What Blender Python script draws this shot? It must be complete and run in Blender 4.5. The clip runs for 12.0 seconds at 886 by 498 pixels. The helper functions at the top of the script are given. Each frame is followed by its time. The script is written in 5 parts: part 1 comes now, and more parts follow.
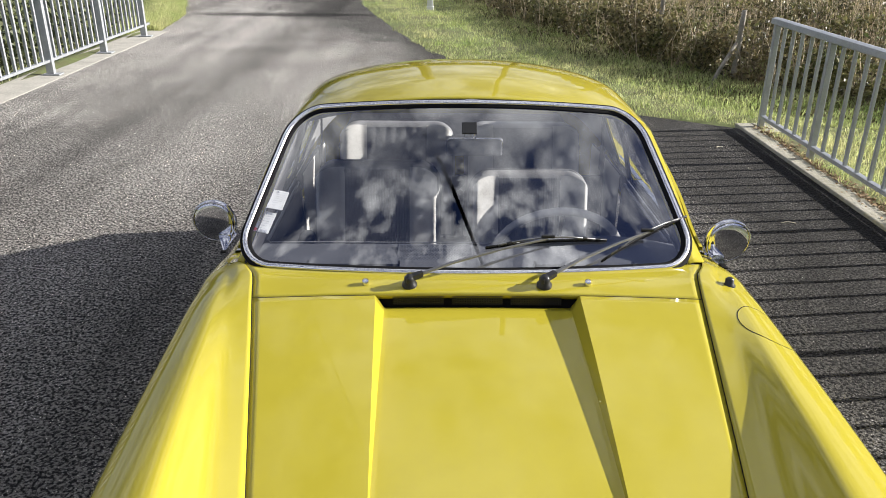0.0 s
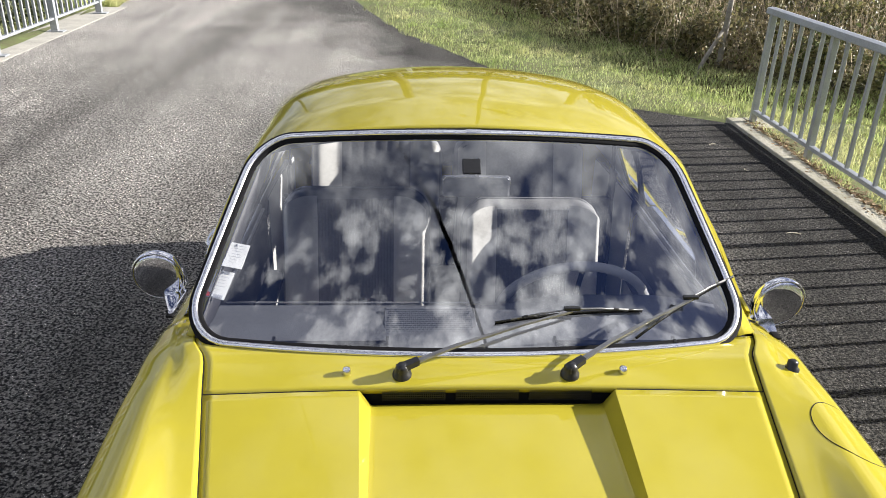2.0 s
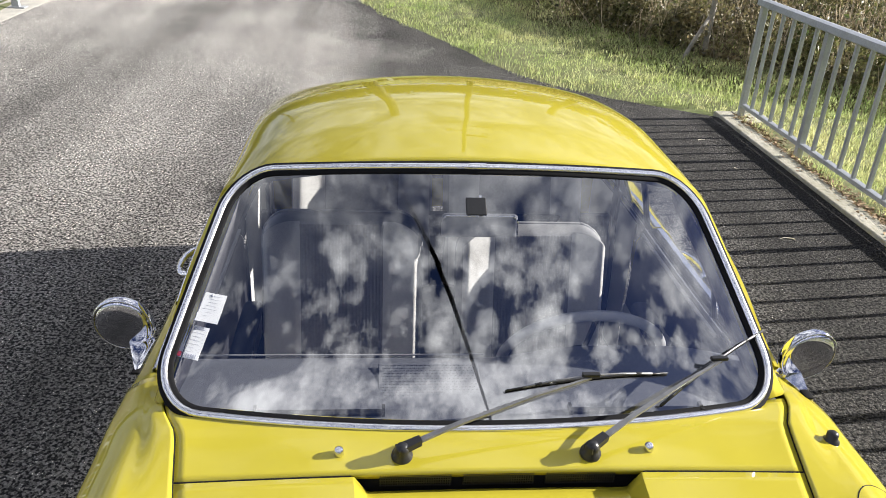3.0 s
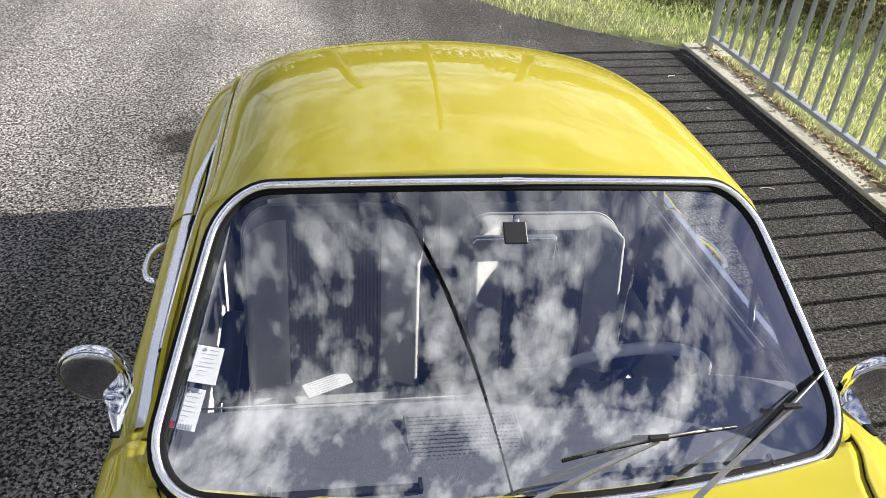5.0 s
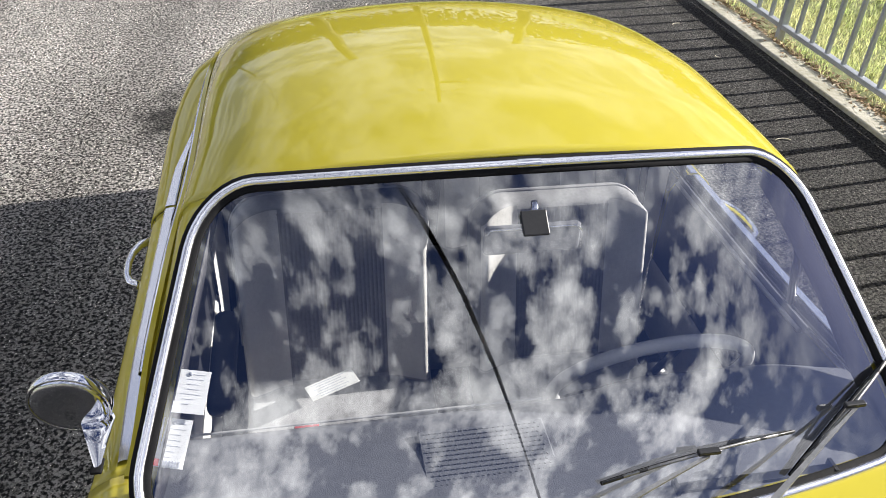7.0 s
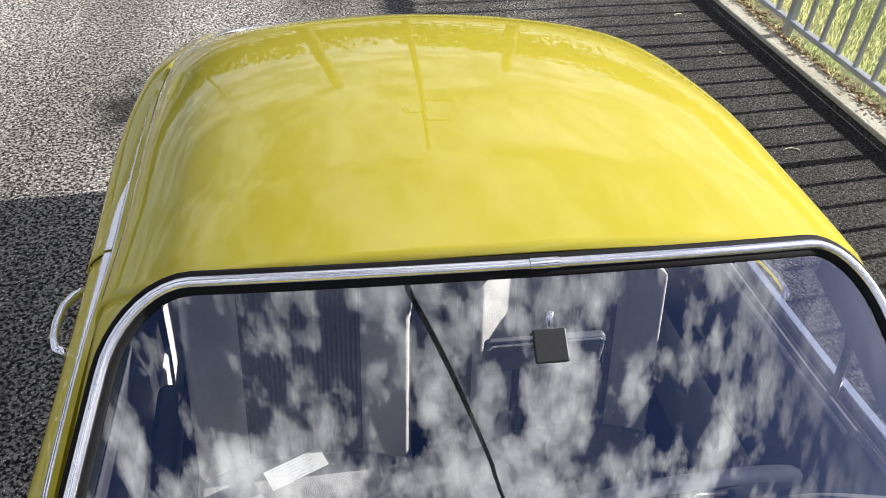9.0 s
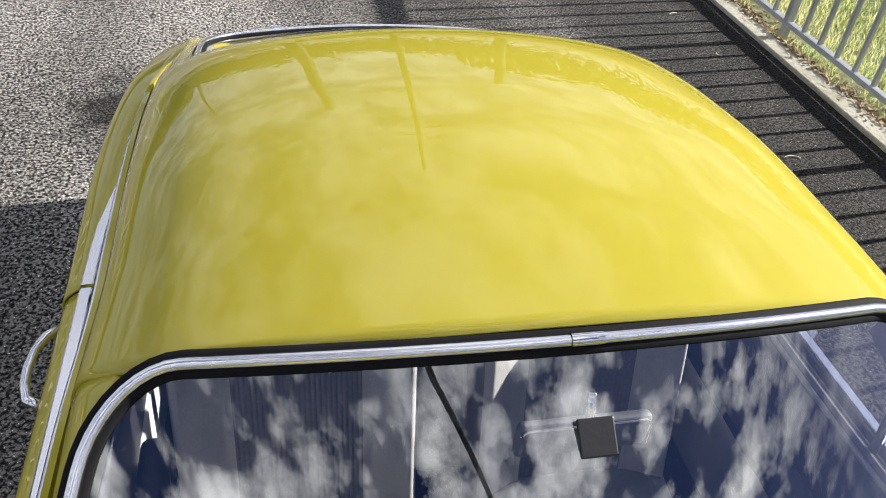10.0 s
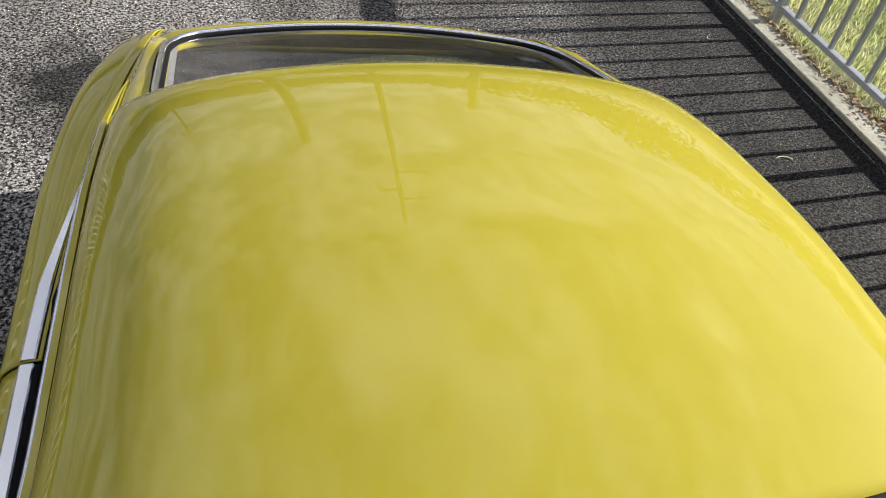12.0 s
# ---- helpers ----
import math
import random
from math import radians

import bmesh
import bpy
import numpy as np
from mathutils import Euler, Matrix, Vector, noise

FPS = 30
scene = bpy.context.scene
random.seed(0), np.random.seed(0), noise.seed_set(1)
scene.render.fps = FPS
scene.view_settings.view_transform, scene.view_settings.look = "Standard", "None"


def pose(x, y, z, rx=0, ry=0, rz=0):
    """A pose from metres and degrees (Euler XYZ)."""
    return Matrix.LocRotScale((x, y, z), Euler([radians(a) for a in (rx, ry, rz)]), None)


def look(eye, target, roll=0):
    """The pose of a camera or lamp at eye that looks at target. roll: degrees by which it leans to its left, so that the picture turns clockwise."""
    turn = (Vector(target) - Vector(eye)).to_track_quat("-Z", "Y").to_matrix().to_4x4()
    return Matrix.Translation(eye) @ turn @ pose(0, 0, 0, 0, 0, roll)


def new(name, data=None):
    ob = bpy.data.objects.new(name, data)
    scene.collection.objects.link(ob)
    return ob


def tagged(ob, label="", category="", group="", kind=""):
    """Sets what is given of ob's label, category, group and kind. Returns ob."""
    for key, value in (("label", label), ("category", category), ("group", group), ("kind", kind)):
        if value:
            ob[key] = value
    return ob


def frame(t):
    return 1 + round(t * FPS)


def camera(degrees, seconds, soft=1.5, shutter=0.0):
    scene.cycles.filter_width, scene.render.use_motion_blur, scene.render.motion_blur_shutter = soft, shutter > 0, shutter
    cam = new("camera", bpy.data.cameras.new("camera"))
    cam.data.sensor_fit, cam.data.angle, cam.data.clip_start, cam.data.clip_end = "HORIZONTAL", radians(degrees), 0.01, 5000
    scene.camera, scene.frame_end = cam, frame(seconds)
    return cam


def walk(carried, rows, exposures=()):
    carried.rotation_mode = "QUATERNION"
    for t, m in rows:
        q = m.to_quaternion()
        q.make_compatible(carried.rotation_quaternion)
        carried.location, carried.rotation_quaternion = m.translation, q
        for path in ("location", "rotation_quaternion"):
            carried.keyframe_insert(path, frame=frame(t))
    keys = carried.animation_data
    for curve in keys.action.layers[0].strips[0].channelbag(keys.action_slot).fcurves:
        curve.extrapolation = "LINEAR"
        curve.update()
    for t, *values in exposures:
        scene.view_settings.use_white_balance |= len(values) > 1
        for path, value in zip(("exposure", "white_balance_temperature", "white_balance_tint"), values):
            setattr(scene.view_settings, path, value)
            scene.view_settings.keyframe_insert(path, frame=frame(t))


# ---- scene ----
cam = camera(59.9, 12.0, soft=0.72)
PATH = [
    (0, (-0.105, -1.732, 1.733), (-0.084, 0.103, 0.937), 0.5),
    (0.5, (-0.097, -1.608, 1.749), (-0.059, 0.224, 0.949), 0.7),
    (1, (-0.084, -1.495, 1.747), (-0.026, 0.333, 0.938), 1.0),
    (1.5, (-0.118, -1.399, 1.754), (-0.039, 0.419, 0.926), 1.4),
    (2, (-0.165, -1.288, 1.766), (-0.064, 0.519, 0.915), 1.6),
    (2.5, (-0.213, -1.174, 1.78), (-0.083, 0.62, 0.905), 2.1),
    (3, (-0.213, -1.049, 1.823), (-0.044, 0.727, 0.919), 2.9),
    (3.5, (-0.251, -0.953, 1.83), (-0.034, 0.795, 0.884), 4.0),
    (3.7, (-0.283, -0.922, 1.838), (-0.045, 0.811, 0.868), 4.4),
    (5.3, (-0.36, -0.655, 1.894), (-0.029, 0.985, 0.798), 4.9),
    (5.5, (-0.33, -0.621, 1.864), (-0.011, 1.019, 0.765), 4.3),
    (6, (-0.331, -0.601, 1.852), (-0.009, 1.024, 0.731), 3.2),
    (6.5, (-0.35, -0.574, 1.844), (-0.03, 1.033, 0.698), 2.3),
    (7, (-0.344, -0.538, 1.849), (-0.028, 1.048, 0.672), 2.4),
    (7.2, (-0.333, -0.51, 1.85), (-0.019, 1.069, 0.664), 2.5),
    (8.8, (-0.289, -0.233, 1.85), (0.061, 1.299, 0.613), 4.7),
    (9, (-0.301, -0.206, 1.846), (0.058, 1.322, 0.606), 5.0),
    (9.5, (-0.345, -0.139, 1.845), (0.041, 1.373, 0.594), 5.7),
    (10, (-0.328, -0.041, 1.839), (0.08, 1.458, 0.579), 6.6),
    (10.5, (-0.298, 0.061, 1.855), (0.13, 1.543, 0.582), 7.5),
    (11, (-0.281, 0.121, 1.859), (0.17, 1.578, 0.565), 8.5),
    (11.5, (-0.308, 0.175, 1.893), (0.167, 1.598, 0.571), 9.7),
    (12, (-0.345, 0.263, 1.884), (0.154, 1.647, 0.529), 11.2),
]
EXPOSURES = [(0, 1.03), (1.5, 1.15), (3, 1.3), (6, 1.38), (9.0, 1.34), (10.5, 1.2), (11.2, 1.08), (12, 1.0)]
walk(cam, [(t, look(eye, target, roll)) for t, eye, target, roll in PATH], EXPOSURES)

# ---- world, sun, exposure ----
SUN_EL, SUN_DIR = radians(21.0), Vector((1.0, 0.11, 0)).normalized()


def link(nt, a, b):
    nt.links.new(a, b)


def make_world():
    w = bpy.data.worlds.new("world")
    scene.world = w
    w.use_nodes = True
    nt = w.node_tree
    nt.nodes.clear()
    out = nt.nodes.new("ShaderNodeOutputWorld")
    bg = nt.nodes.new("ShaderNodeBackground")
    sky = nt.nodes.new("ShaderNodeTexSky")
    sky.sky_type, sky.sun_disc = "NISHITA", False
    sky.sun_elevation, sky.sun_rotation = SUN_EL, math.atan2(SUN_DIR.x, SUN_DIR.y)
    co = nt.nodes.new("ShaderNodeTexCoord")
    sep = nt.nodes.new("ShaderNodeSeparateXYZ")
    link(nt, co.outputs["Generated"], sep.inputs[0])
    up = nt.nodes.new("ShaderNodeMath")
    up.operation = "MAXIMUM"
    up.inputs[1].default_value = 0.0
    link(nt, sep.outputs["Z"], up.inputs[0])
    add = nt.nodes.new("ShaderNodeMath")
    add.inputs[1].default_value = 0.12
    link(nt, up.outputs[0], add.inputs[0])
    flat = nt.nodes.new("ShaderNodeVectorMath")
    flat.operation = "DIVIDE"
    comb = nt.nodes.new("ShaderNodeCombineXYZ")
    for k in range(3):
        link(nt, add.outputs[0], comb.inputs[k])
    link(nt, co.outputs["Generated"], flat.inputs[0])
    link(nt, comb.outputs[0], flat.inputs[1])
    drawn = nt.nodes.new("ShaderNodeMapping")
    drawn.inputs["Scale"].default_value = (1.3, 0.75, 1.0)
    drawn.inputs["Location"].default_value = CLOUD_SHIFT
    link(nt, flat.outputs[0], drawn.inputs["Vector"])
    # cauliflower heads over banks of cloud
    bank, heads = nt.nodes.new("ShaderNodeTexNoise"), nt.nodes.new("ShaderNodeTexVoronoi")
    bank.inputs["Scale"].default_value, bank.inputs["Detail"].default_value = CLOUD_SCALE, 10
    bank.inputs["Roughness"].default_value = 0.60
    heads.feature = "SMOOTH_F1"
    heads.inputs["Scale"].default_value, heads.inputs["Detail"].default_value = CLOUD_SCALE * 2.1, 4
    heads.inputs["Roughness"].default_value, heads.inputs["Smoothness"].default_value = 0.55, 0.5
    for n in (bank, heads):
        link(nt, drawn.outputs[0], n.inputs["Vector"])
    puff = nt.nodes.new("ShaderNodeMath")
    puff.operation = "MULTIPLY_ADD"
    puff.inputs[1].default_value = -0.22
    link(nt, heads.outputs["Distance"], puff.inputs[0])
    link(nt, bank.outputs["Fac"], puff.inputs[2])
    # towards the horizon the clouds blur into an even haze
    low = nt.nodes.new("ShaderNodeMapRange")
    low.inputs["From Min"].default_value, low.inputs["From Max"].default_value = 0.15, 0.60
    low.inputs["To Min"].default_value, low.inputs["To Max"].default_value = 0.62, 0.0
    link(nt, up.outputs[0], low.inputs["Value"])
    ramp = nt.nodes.new("ShaderNodeValToRGB")
    ramp.color_ramp.elements[0].position, ramp.color_ramp.elements[1].position = CLOUD_EDGES
    link(nt, puff.outputs[0], ramp.inputs[0])
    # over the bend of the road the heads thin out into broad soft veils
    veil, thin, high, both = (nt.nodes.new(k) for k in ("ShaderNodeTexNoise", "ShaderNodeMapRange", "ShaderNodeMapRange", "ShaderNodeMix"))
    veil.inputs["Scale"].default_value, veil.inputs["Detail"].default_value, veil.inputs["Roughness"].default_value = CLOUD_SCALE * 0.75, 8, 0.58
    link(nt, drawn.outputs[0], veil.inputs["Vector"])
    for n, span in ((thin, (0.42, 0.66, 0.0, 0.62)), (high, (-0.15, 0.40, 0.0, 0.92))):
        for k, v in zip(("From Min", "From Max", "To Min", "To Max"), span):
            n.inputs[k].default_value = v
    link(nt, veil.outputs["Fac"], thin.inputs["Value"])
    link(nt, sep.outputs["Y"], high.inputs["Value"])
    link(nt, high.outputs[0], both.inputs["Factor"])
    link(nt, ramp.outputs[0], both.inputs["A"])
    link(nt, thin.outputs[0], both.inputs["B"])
    mix = nt.nodes.new("ShaderNodeMix")
    mix.data_type = "RGBA"
    mix.inputs["B"].default_value = (*CLOUD_LIGHT, 1)
    even = nt.nodes.new("ShaderNodeMix")
    even.data_type = "FLOAT"
    even.inputs["B"].default_value = 0.15
    link(nt, low.outputs[0], even.inputs["Factor"])
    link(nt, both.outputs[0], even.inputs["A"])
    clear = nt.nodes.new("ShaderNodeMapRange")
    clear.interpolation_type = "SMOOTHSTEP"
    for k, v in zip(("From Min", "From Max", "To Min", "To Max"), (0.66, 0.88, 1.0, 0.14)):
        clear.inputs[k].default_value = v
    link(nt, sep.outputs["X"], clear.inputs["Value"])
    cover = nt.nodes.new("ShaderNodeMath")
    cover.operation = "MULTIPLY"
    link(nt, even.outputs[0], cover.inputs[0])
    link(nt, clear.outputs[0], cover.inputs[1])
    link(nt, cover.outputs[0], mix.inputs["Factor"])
    tint = nt.nodes.new("ShaderNodeMix")
    tint.data_type, tint.blend_type = "RGBA", "MULTIPLY"
    tint.inputs["Factor"].default_value = 1
    tint.inputs["B"].default_value = (*SKY_TINT, 1)
    link(nt, sky.outputs[0], tint.inputs["A"])
    link(nt, tint.outputs["Result"], mix.inputs["A"])
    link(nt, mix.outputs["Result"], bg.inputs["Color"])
    bg.inputs["Strength"].default_value = 0.05
    link(nt, bg.outputs[0], out.inputs[0])


CLOUD_SCALE, CLOUD_EDGES, CLOUD_LIGHT = 3.9, (0.225, 0.50), (21.0, 21.2, 21.6)
CLOUD_SHIFT = (3.1, 1.7, 0.0)
SKY_TINT = (0.31, 0.36, 0.64)
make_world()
sun_lamp = bpy.data.lights.new("sun", "SUN")
sun_lamp.energy, sun_lamp.angle, sun_lamp.color = 5.0, radians(0.55), (1.0, 0.955, 0.89)
sun = new("sun", sun_lamp)
sun.matrix_world = look((SUN_DIR * math.cos(SUN_EL) + Vector((0, 0, math.sin(SUN_EL)))) * 60, (0, 0, 0))


# ---- materials ----
def mat(name, color, rough=0.5, metal=0.0, vary=0.12, scale=8.0, bump=0.0, bump_scale=60.0, coat=0.0, ior=1.5, second=None, rand=0.0):
    """A surface with colour varied at two scales, fine relief, and a little change of gloss."""
    m = bpy.data.materials.new(name)
    m.use_nodes = True
    nt = m.node_tree
    b = nt.nodes["Principled BSDF"]
    b.inputs["Roughness"].default_value, b.inputs["Metallic"].default_value = rough, metal
    b.inputs["Coat Weight"].default_value, b.inputs["Coat Roughness"].default_value = coat, 0.02
    b.inputs["Coat IOR"].default_value = 1.5
    b.inputs["IOR"].default_value = ior
    co = nt.nodes.new("ShaderNodeTexCoord")
    n1, n2 = nt.nodes.new("ShaderNodeTexNoise"), nt.nodes.new("ShaderNodeTexNoise")
    for n, s in ((n1, scale), (n2, scale * 9)):
        n.inputs["Scale"].default_value, n.inputs["Detail"].default_value = s, 5
        link(nt, co.outputs["Object"], n.inputs["Vector"])
    both = nt.nodes.new("ShaderNodeMath")
    both.operation = "ADD"
    link(nt, n1.outputs["Fac"], both.inputs[0])
    link(nt, n2.outputs["Fac"], both.inputs[1])
    rg = nt.nodes.new("ShaderNodeMapRange")
    rg.inputs["From Min"].default_value, rg.inputs["From Max"].default_value = 0.65, 1.35
    link(nt, both.outputs[0], rg.inputs["Value"])
    mix = nt.nodes.new("ShaderNodeMix")
    mix.data_type = "RGBA"
    lo = second or tuple(c * (1 - vary) for c in color)
    hi = color if second else tuple(min(1, c * (1 + vary)) for c in color)
    mix.inputs["A"].default_value, mix.inputs["B"].default_value = (*lo, 1), (*hi, 1)
    link(nt, rg.outputs[0], mix.inputs["Factor"])
    col = mix.outputs["Result"]
    if rand:
        info = nt.nodes.new("ShaderNodeObjectInfo") if rand < 1 else nt.nodes.new("ShaderNodeNewGeometry")
        src = info.outputs["Random"] if rand < 1 else info.outputs["Random Per Island"]
        r2 = nt.nodes.new("ShaderNodeMapRange")
        amount = rand if rand < 1 else rand - 1
        r2.inputs["To Min"].default_value, r2.inputs["To Max"].default_value = 1 - amount, 1 + amount
        link(nt, src, r2.inputs["Value"])
        hsv = nt.nodes.new("ShaderNodeHueSaturation")
        link(nt, r2.outputs[0], hsv.inputs["Value"])
        link(nt, col, hsv.inputs["Color"])
        col = hsv.outputs[0]
    link(nt, col, b.inputs["Base Color"])
    if bump:
        nb, bp = nt.nodes.new("ShaderNodeTexNoise"), nt.nodes.new("ShaderNodeBump")
        nb.inputs["Scale"].default_value, nb.inputs["Detail"].default_value = bump_scale, 6
        link(nt, co.outputs["Object"], nb.inputs["Vector"])
        link(nt, nb.outputs["Fac"], bp.inputs["Height"])
        bp.inputs["Strength"].default_value, bp.inputs["Distance"].default_value = bump, 0.01
        link(nt, bp.outputs[0], b.inputs["Normal"])
    return m


def glass_mat(name, tint, gloss):
    """Clear pane: mirrors a share of the light, lets the rest through."""
    m = bpy.data.materials.new(name)
    m.use_nodes = True
    nt = m.node_tree
    nt.nodes.clear()
    out, mix = nt.nodes.new("ShaderNodeOutputMaterial"), nt.nodes.new("ShaderNodeMixShader")
    tr, gl = nt.nodes.new("ShaderNodeBsdfTransparent"), nt.nodes.new("ShaderNodeBsdfGlossy")
    tr.inputs[0].default_value = (*tint, 1)
    gl.inputs["Roughness"].default_value = 0.0
    mix.inputs[0].default_value = gloss
    link(nt, tr.outputs[0], mix.inputs[1])
    link(nt, gl.outputs[0], mix.inputs[2])
    link(nt, mix.outputs[0], out.inputs[0])
    return m


def leafy(m, share=0.45):
    """Lets part of the light pass through a leaf material."""
    nt = m.node_tree
    b, out = nt.nodes["Principled BSDF"], nt.nodes["Material Output"]
    col = b.inputs["Base Color"].links[0].from_socket
    tr, mix = nt.nodes.new("ShaderNodeBsdfTranslucent"), nt.nodes.new("ShaderNodeMixShader")
    mix.inputs[0].default_value = share
    link(nt, col, tr.inputs[0])
    link(nt, b.outputs[0], mix.inputs[1])
    link(nt, tr.outputs[0], mix.inputs[2])
    link(nt, mix.outputs[0], out.inputs[0])
    return m


def asphalt_mat():
    m = bpy.data.materials.new("asphalt")
    m.use_nodes = True
    nt = m.node_tree
    b = nt.nodes["Principled BSDF"]
    co = nt.nodes.new("ShaderNodeTexCoord")

    def tex(kind, scale, detail=3, vec=None):
        n = nt.nodes.new(kind)
        n.inputs["Scale"].default_value = scale
        if "Detail" in n.inputs:
            n.inputs["Detail"].default_value = detail
        link(nt, vec or co.outputs["Object"], n.inputs["Vector"])
        return n

    def rng(src, a, b2, lo, hi):
        n = nt.nodes.new("ShaderNodeMapRange")
        for k, v in zip(("From Min", "From Max", "To Min", "To Max"), (a, b2, lo, hi)):
            n.inputs[k].default_value = v
        link(nt, src, n.inputs["Value"])
        return n.outputs[0]

    def math2(op, a, c):
        n = nt.nodes.new("ShaderNodeMath")
        n.operation = op
        link(nt, a, n.inputs[0])
        if isinstance(c, float):
            n.inputs[1].default_value = c
        else:
            link(nt, c, n.inputs[1])
        return n.outputs[0]

    vor = tex("ShaderNodeTexVoronoi", 108)
    fine = tex("ShaderNodeTexNoise", 190, 4)
    chip = nt.nodes.new("ShaderNodeSeparateColor")
    link(nt, vor.outputs["Color"], chip.inputs[0])
    stones = rng(math2("POWER", chip.outputs[0], 2.6), 0.0, 1.0, 0.06, 5.2)
    edge = rng(vor.outputs["Distance"], 0.15, 0.58, 1.5, 0.08)
    # wheel tracks, worn pale, along the road
    mp = nt.nodes.new("ShaderNodeMapping")
    mp.inputs["Scale"].default_value = (1.15, 0.07, 1)
    link(nt, co.outputs["Object"], mp.inputs["Vector"])
    track = tex("ShaderNodeTexNoise", 1.0, 4, mp.outputs[0])
    worn = rng(track.outputs["Fac"], 0.38, 0.62, 0.68, 1.45)
    sx = nt.nodes.new("ShaderNodeSeparateXYZ")
    link(nt, co.outputs["Object"], sx.inputs[0])
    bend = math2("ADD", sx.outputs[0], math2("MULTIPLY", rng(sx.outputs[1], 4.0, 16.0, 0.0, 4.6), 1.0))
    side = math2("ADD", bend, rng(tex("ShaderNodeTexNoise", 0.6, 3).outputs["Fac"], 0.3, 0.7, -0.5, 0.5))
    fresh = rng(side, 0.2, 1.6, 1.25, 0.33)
    patch = rng(tex("ShaderNodeTexNoise", 0.9, 4).outputs["Fac"], 0.35, 0.65, 0.85, 1.15)
    # a dark blob with a soft edge
    mp2 = nt.nodes.new("ShaderNodeMapping")
    mp2.inputs["Location"].default_value = (0.93 / 0.33, -3.22 / 0.52, 0)
    mp2.inputs["Scale"].default_value = (1 / 0.33, 1 / 0.52, 0)
    link(nt, co.outputs["Object"], mp2.inputs["Vector"])
    ln = nt.nodes.new("ShaderNodeVectorMath")
    ln.operation = "LENGTH"
    link(nt, mp2.outputs[0], ln.inputs[0])
    wob = math2("ADD", ln.outputs["Value"], rng(tex("ShaderNodeTexNoise", 5, 4).outputs["Fac"], 0.3, 0.7, -0.25, 0.25))
    mark_tone = rng(wob, 0.45, 1.05, 0.16, 1.0)
    # pale scuffs where lorries turn, and a shadow band painted dark across the lane
    marks = mark_tone
    # last entry: strip by the right kerb, mossy debris plus painted railing shadow
    for cx, cy, rx, ry, rim, val in ((-3.70, 5.28, 0.13, 0.60, 0.4, 1.45), (-3.36, 5.30, 0.12, 0.64, 0.4, 1.45), (-3.0, 13.3, 2.3, 0.30, 0.5, 0.25), (2.45, 3.0, 0.16, 4.0, 0.5, 0.55)):
        mq = nt.nodes.new("ShaderNodeMapping")
        mq.inputs["Location"].default_value = (-cx / rx, -cy / ry, 0)
        mq.inputs["Scale"].default_value = (1 / rx, 1 / ry, 0)
        link(nt, co.outputs["Object"], mq.inputs["Vector"])
        lq = nt.nodes.new("ShaderNodeVectorMath")
        lq.operation = "LENGTH"
        link(nt, mq.outputs[0], lq.inputs[0])
        wq = math2("ADD", lq.outputs["Value"], rng(tex("ShaderNodeTexNoise", 4, 5).outputs["Fac"], 0.3, 0.7, -0.35, 0.35))
        marks = math2("MULTIPLY", marks, rng(wq, rim, 1.1, val, 1.0))
    mark_tone = marks
    v = math2("MULTIPLY", stones, edge)
    v = math2("MULTIPLY", v, rng(fine.outputs["Fac"], 0.3, 0.7, 0.7, 1.3))
    pits = rng(tex("ShaderNodeTexNoise", 74, 3).outputs["Fac"], 0.42, 0.52, 0.06, 1.3)
    v = math2("MULTIPLY", v, pits)
    v = math2("MULTIPLY", v, worn)
    v = math2("MULTIPLY", v, patch)
    # the lane grows paler with y, towards the bend
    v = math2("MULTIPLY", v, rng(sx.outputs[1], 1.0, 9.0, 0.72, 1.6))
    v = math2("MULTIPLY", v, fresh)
    v = math2("MULTIPLY", v, mark_tone)
    mix = nt.nodes.new("ShaderNodeMix")
    mix.data_type, mix.blend_type = "RGBA", "MULTIPLY"
    mix.inputs["Factor"].default_value = 1
    mix.inputs["A"].default_value = (*ASPHALT, 1)
    link(nt, v, mix.inputs["B"])
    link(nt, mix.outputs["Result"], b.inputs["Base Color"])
    b.inputs["Roughness"].default_value = 0.85
    b.inputs["Specular IOR Level"].default_value = 0.22
    bp = nt.nodes.new("ShaderNodeBump")
    bp.inputs["Strength"].default_value, bp.inputs["Distance"].default_value = 1.0, 0.010
    h = math2("ADD", math2("MULTIPLY", vor.outputs["Distance"], -1.0), fine.outputs["Fac"])
    link(nt, h, bp.inputs["Height"])
    link(nt, bp.outputs[0], b.inputs["Normal"])
    return m


ASPHALT = (0.610, 0.580, 0.535)
M_ASPHALT = asphalt_mat()
M_PAINT = mat("yellow_paint", (0.42, 0.358, 0.034), 0.7, 0, 0.03, 2.0, coat=1.0, ior=1.06)
M_CHROME = mat("chrome", (0.78, 0.78, 0.8), 0.08, 1.0, 0.04, 12)
M_TRIM = mat("bright_trim", (0.86, 0.86, 0.88), 0.24, 1.0, 0.03, 12)
M_MIRROR = mat("mirror_glass", (0.85, 0.85, 0.86), 0.01, 1.0, 0.01, 4)
M_RUBBER = mat("black_rubber", (0.008, 0.008, 0.009), 0.8, 0, 0.3, 30, 0.1, 200, ior=1.22)
M_BLACK = mat("black_plastic", (0.015, 0.015, 0.016), 0.35, 0, 0.2, 20, 0.05, 150)
M_RIM = mat("wheel_rim_plastic", (0.42, 0.42, 0.42), 0.35, 0, 0.1, 20)
M_WIPER = mat("wiper_metal", (0.24, 0.24, 0.24), 0.38, 0.7, 0.3, 40)
M_VINYL = mat("grey_vinyl", (0.56, 0.55, 0.52), 0.45, 0, 0.12, 15, 0.25, 400)
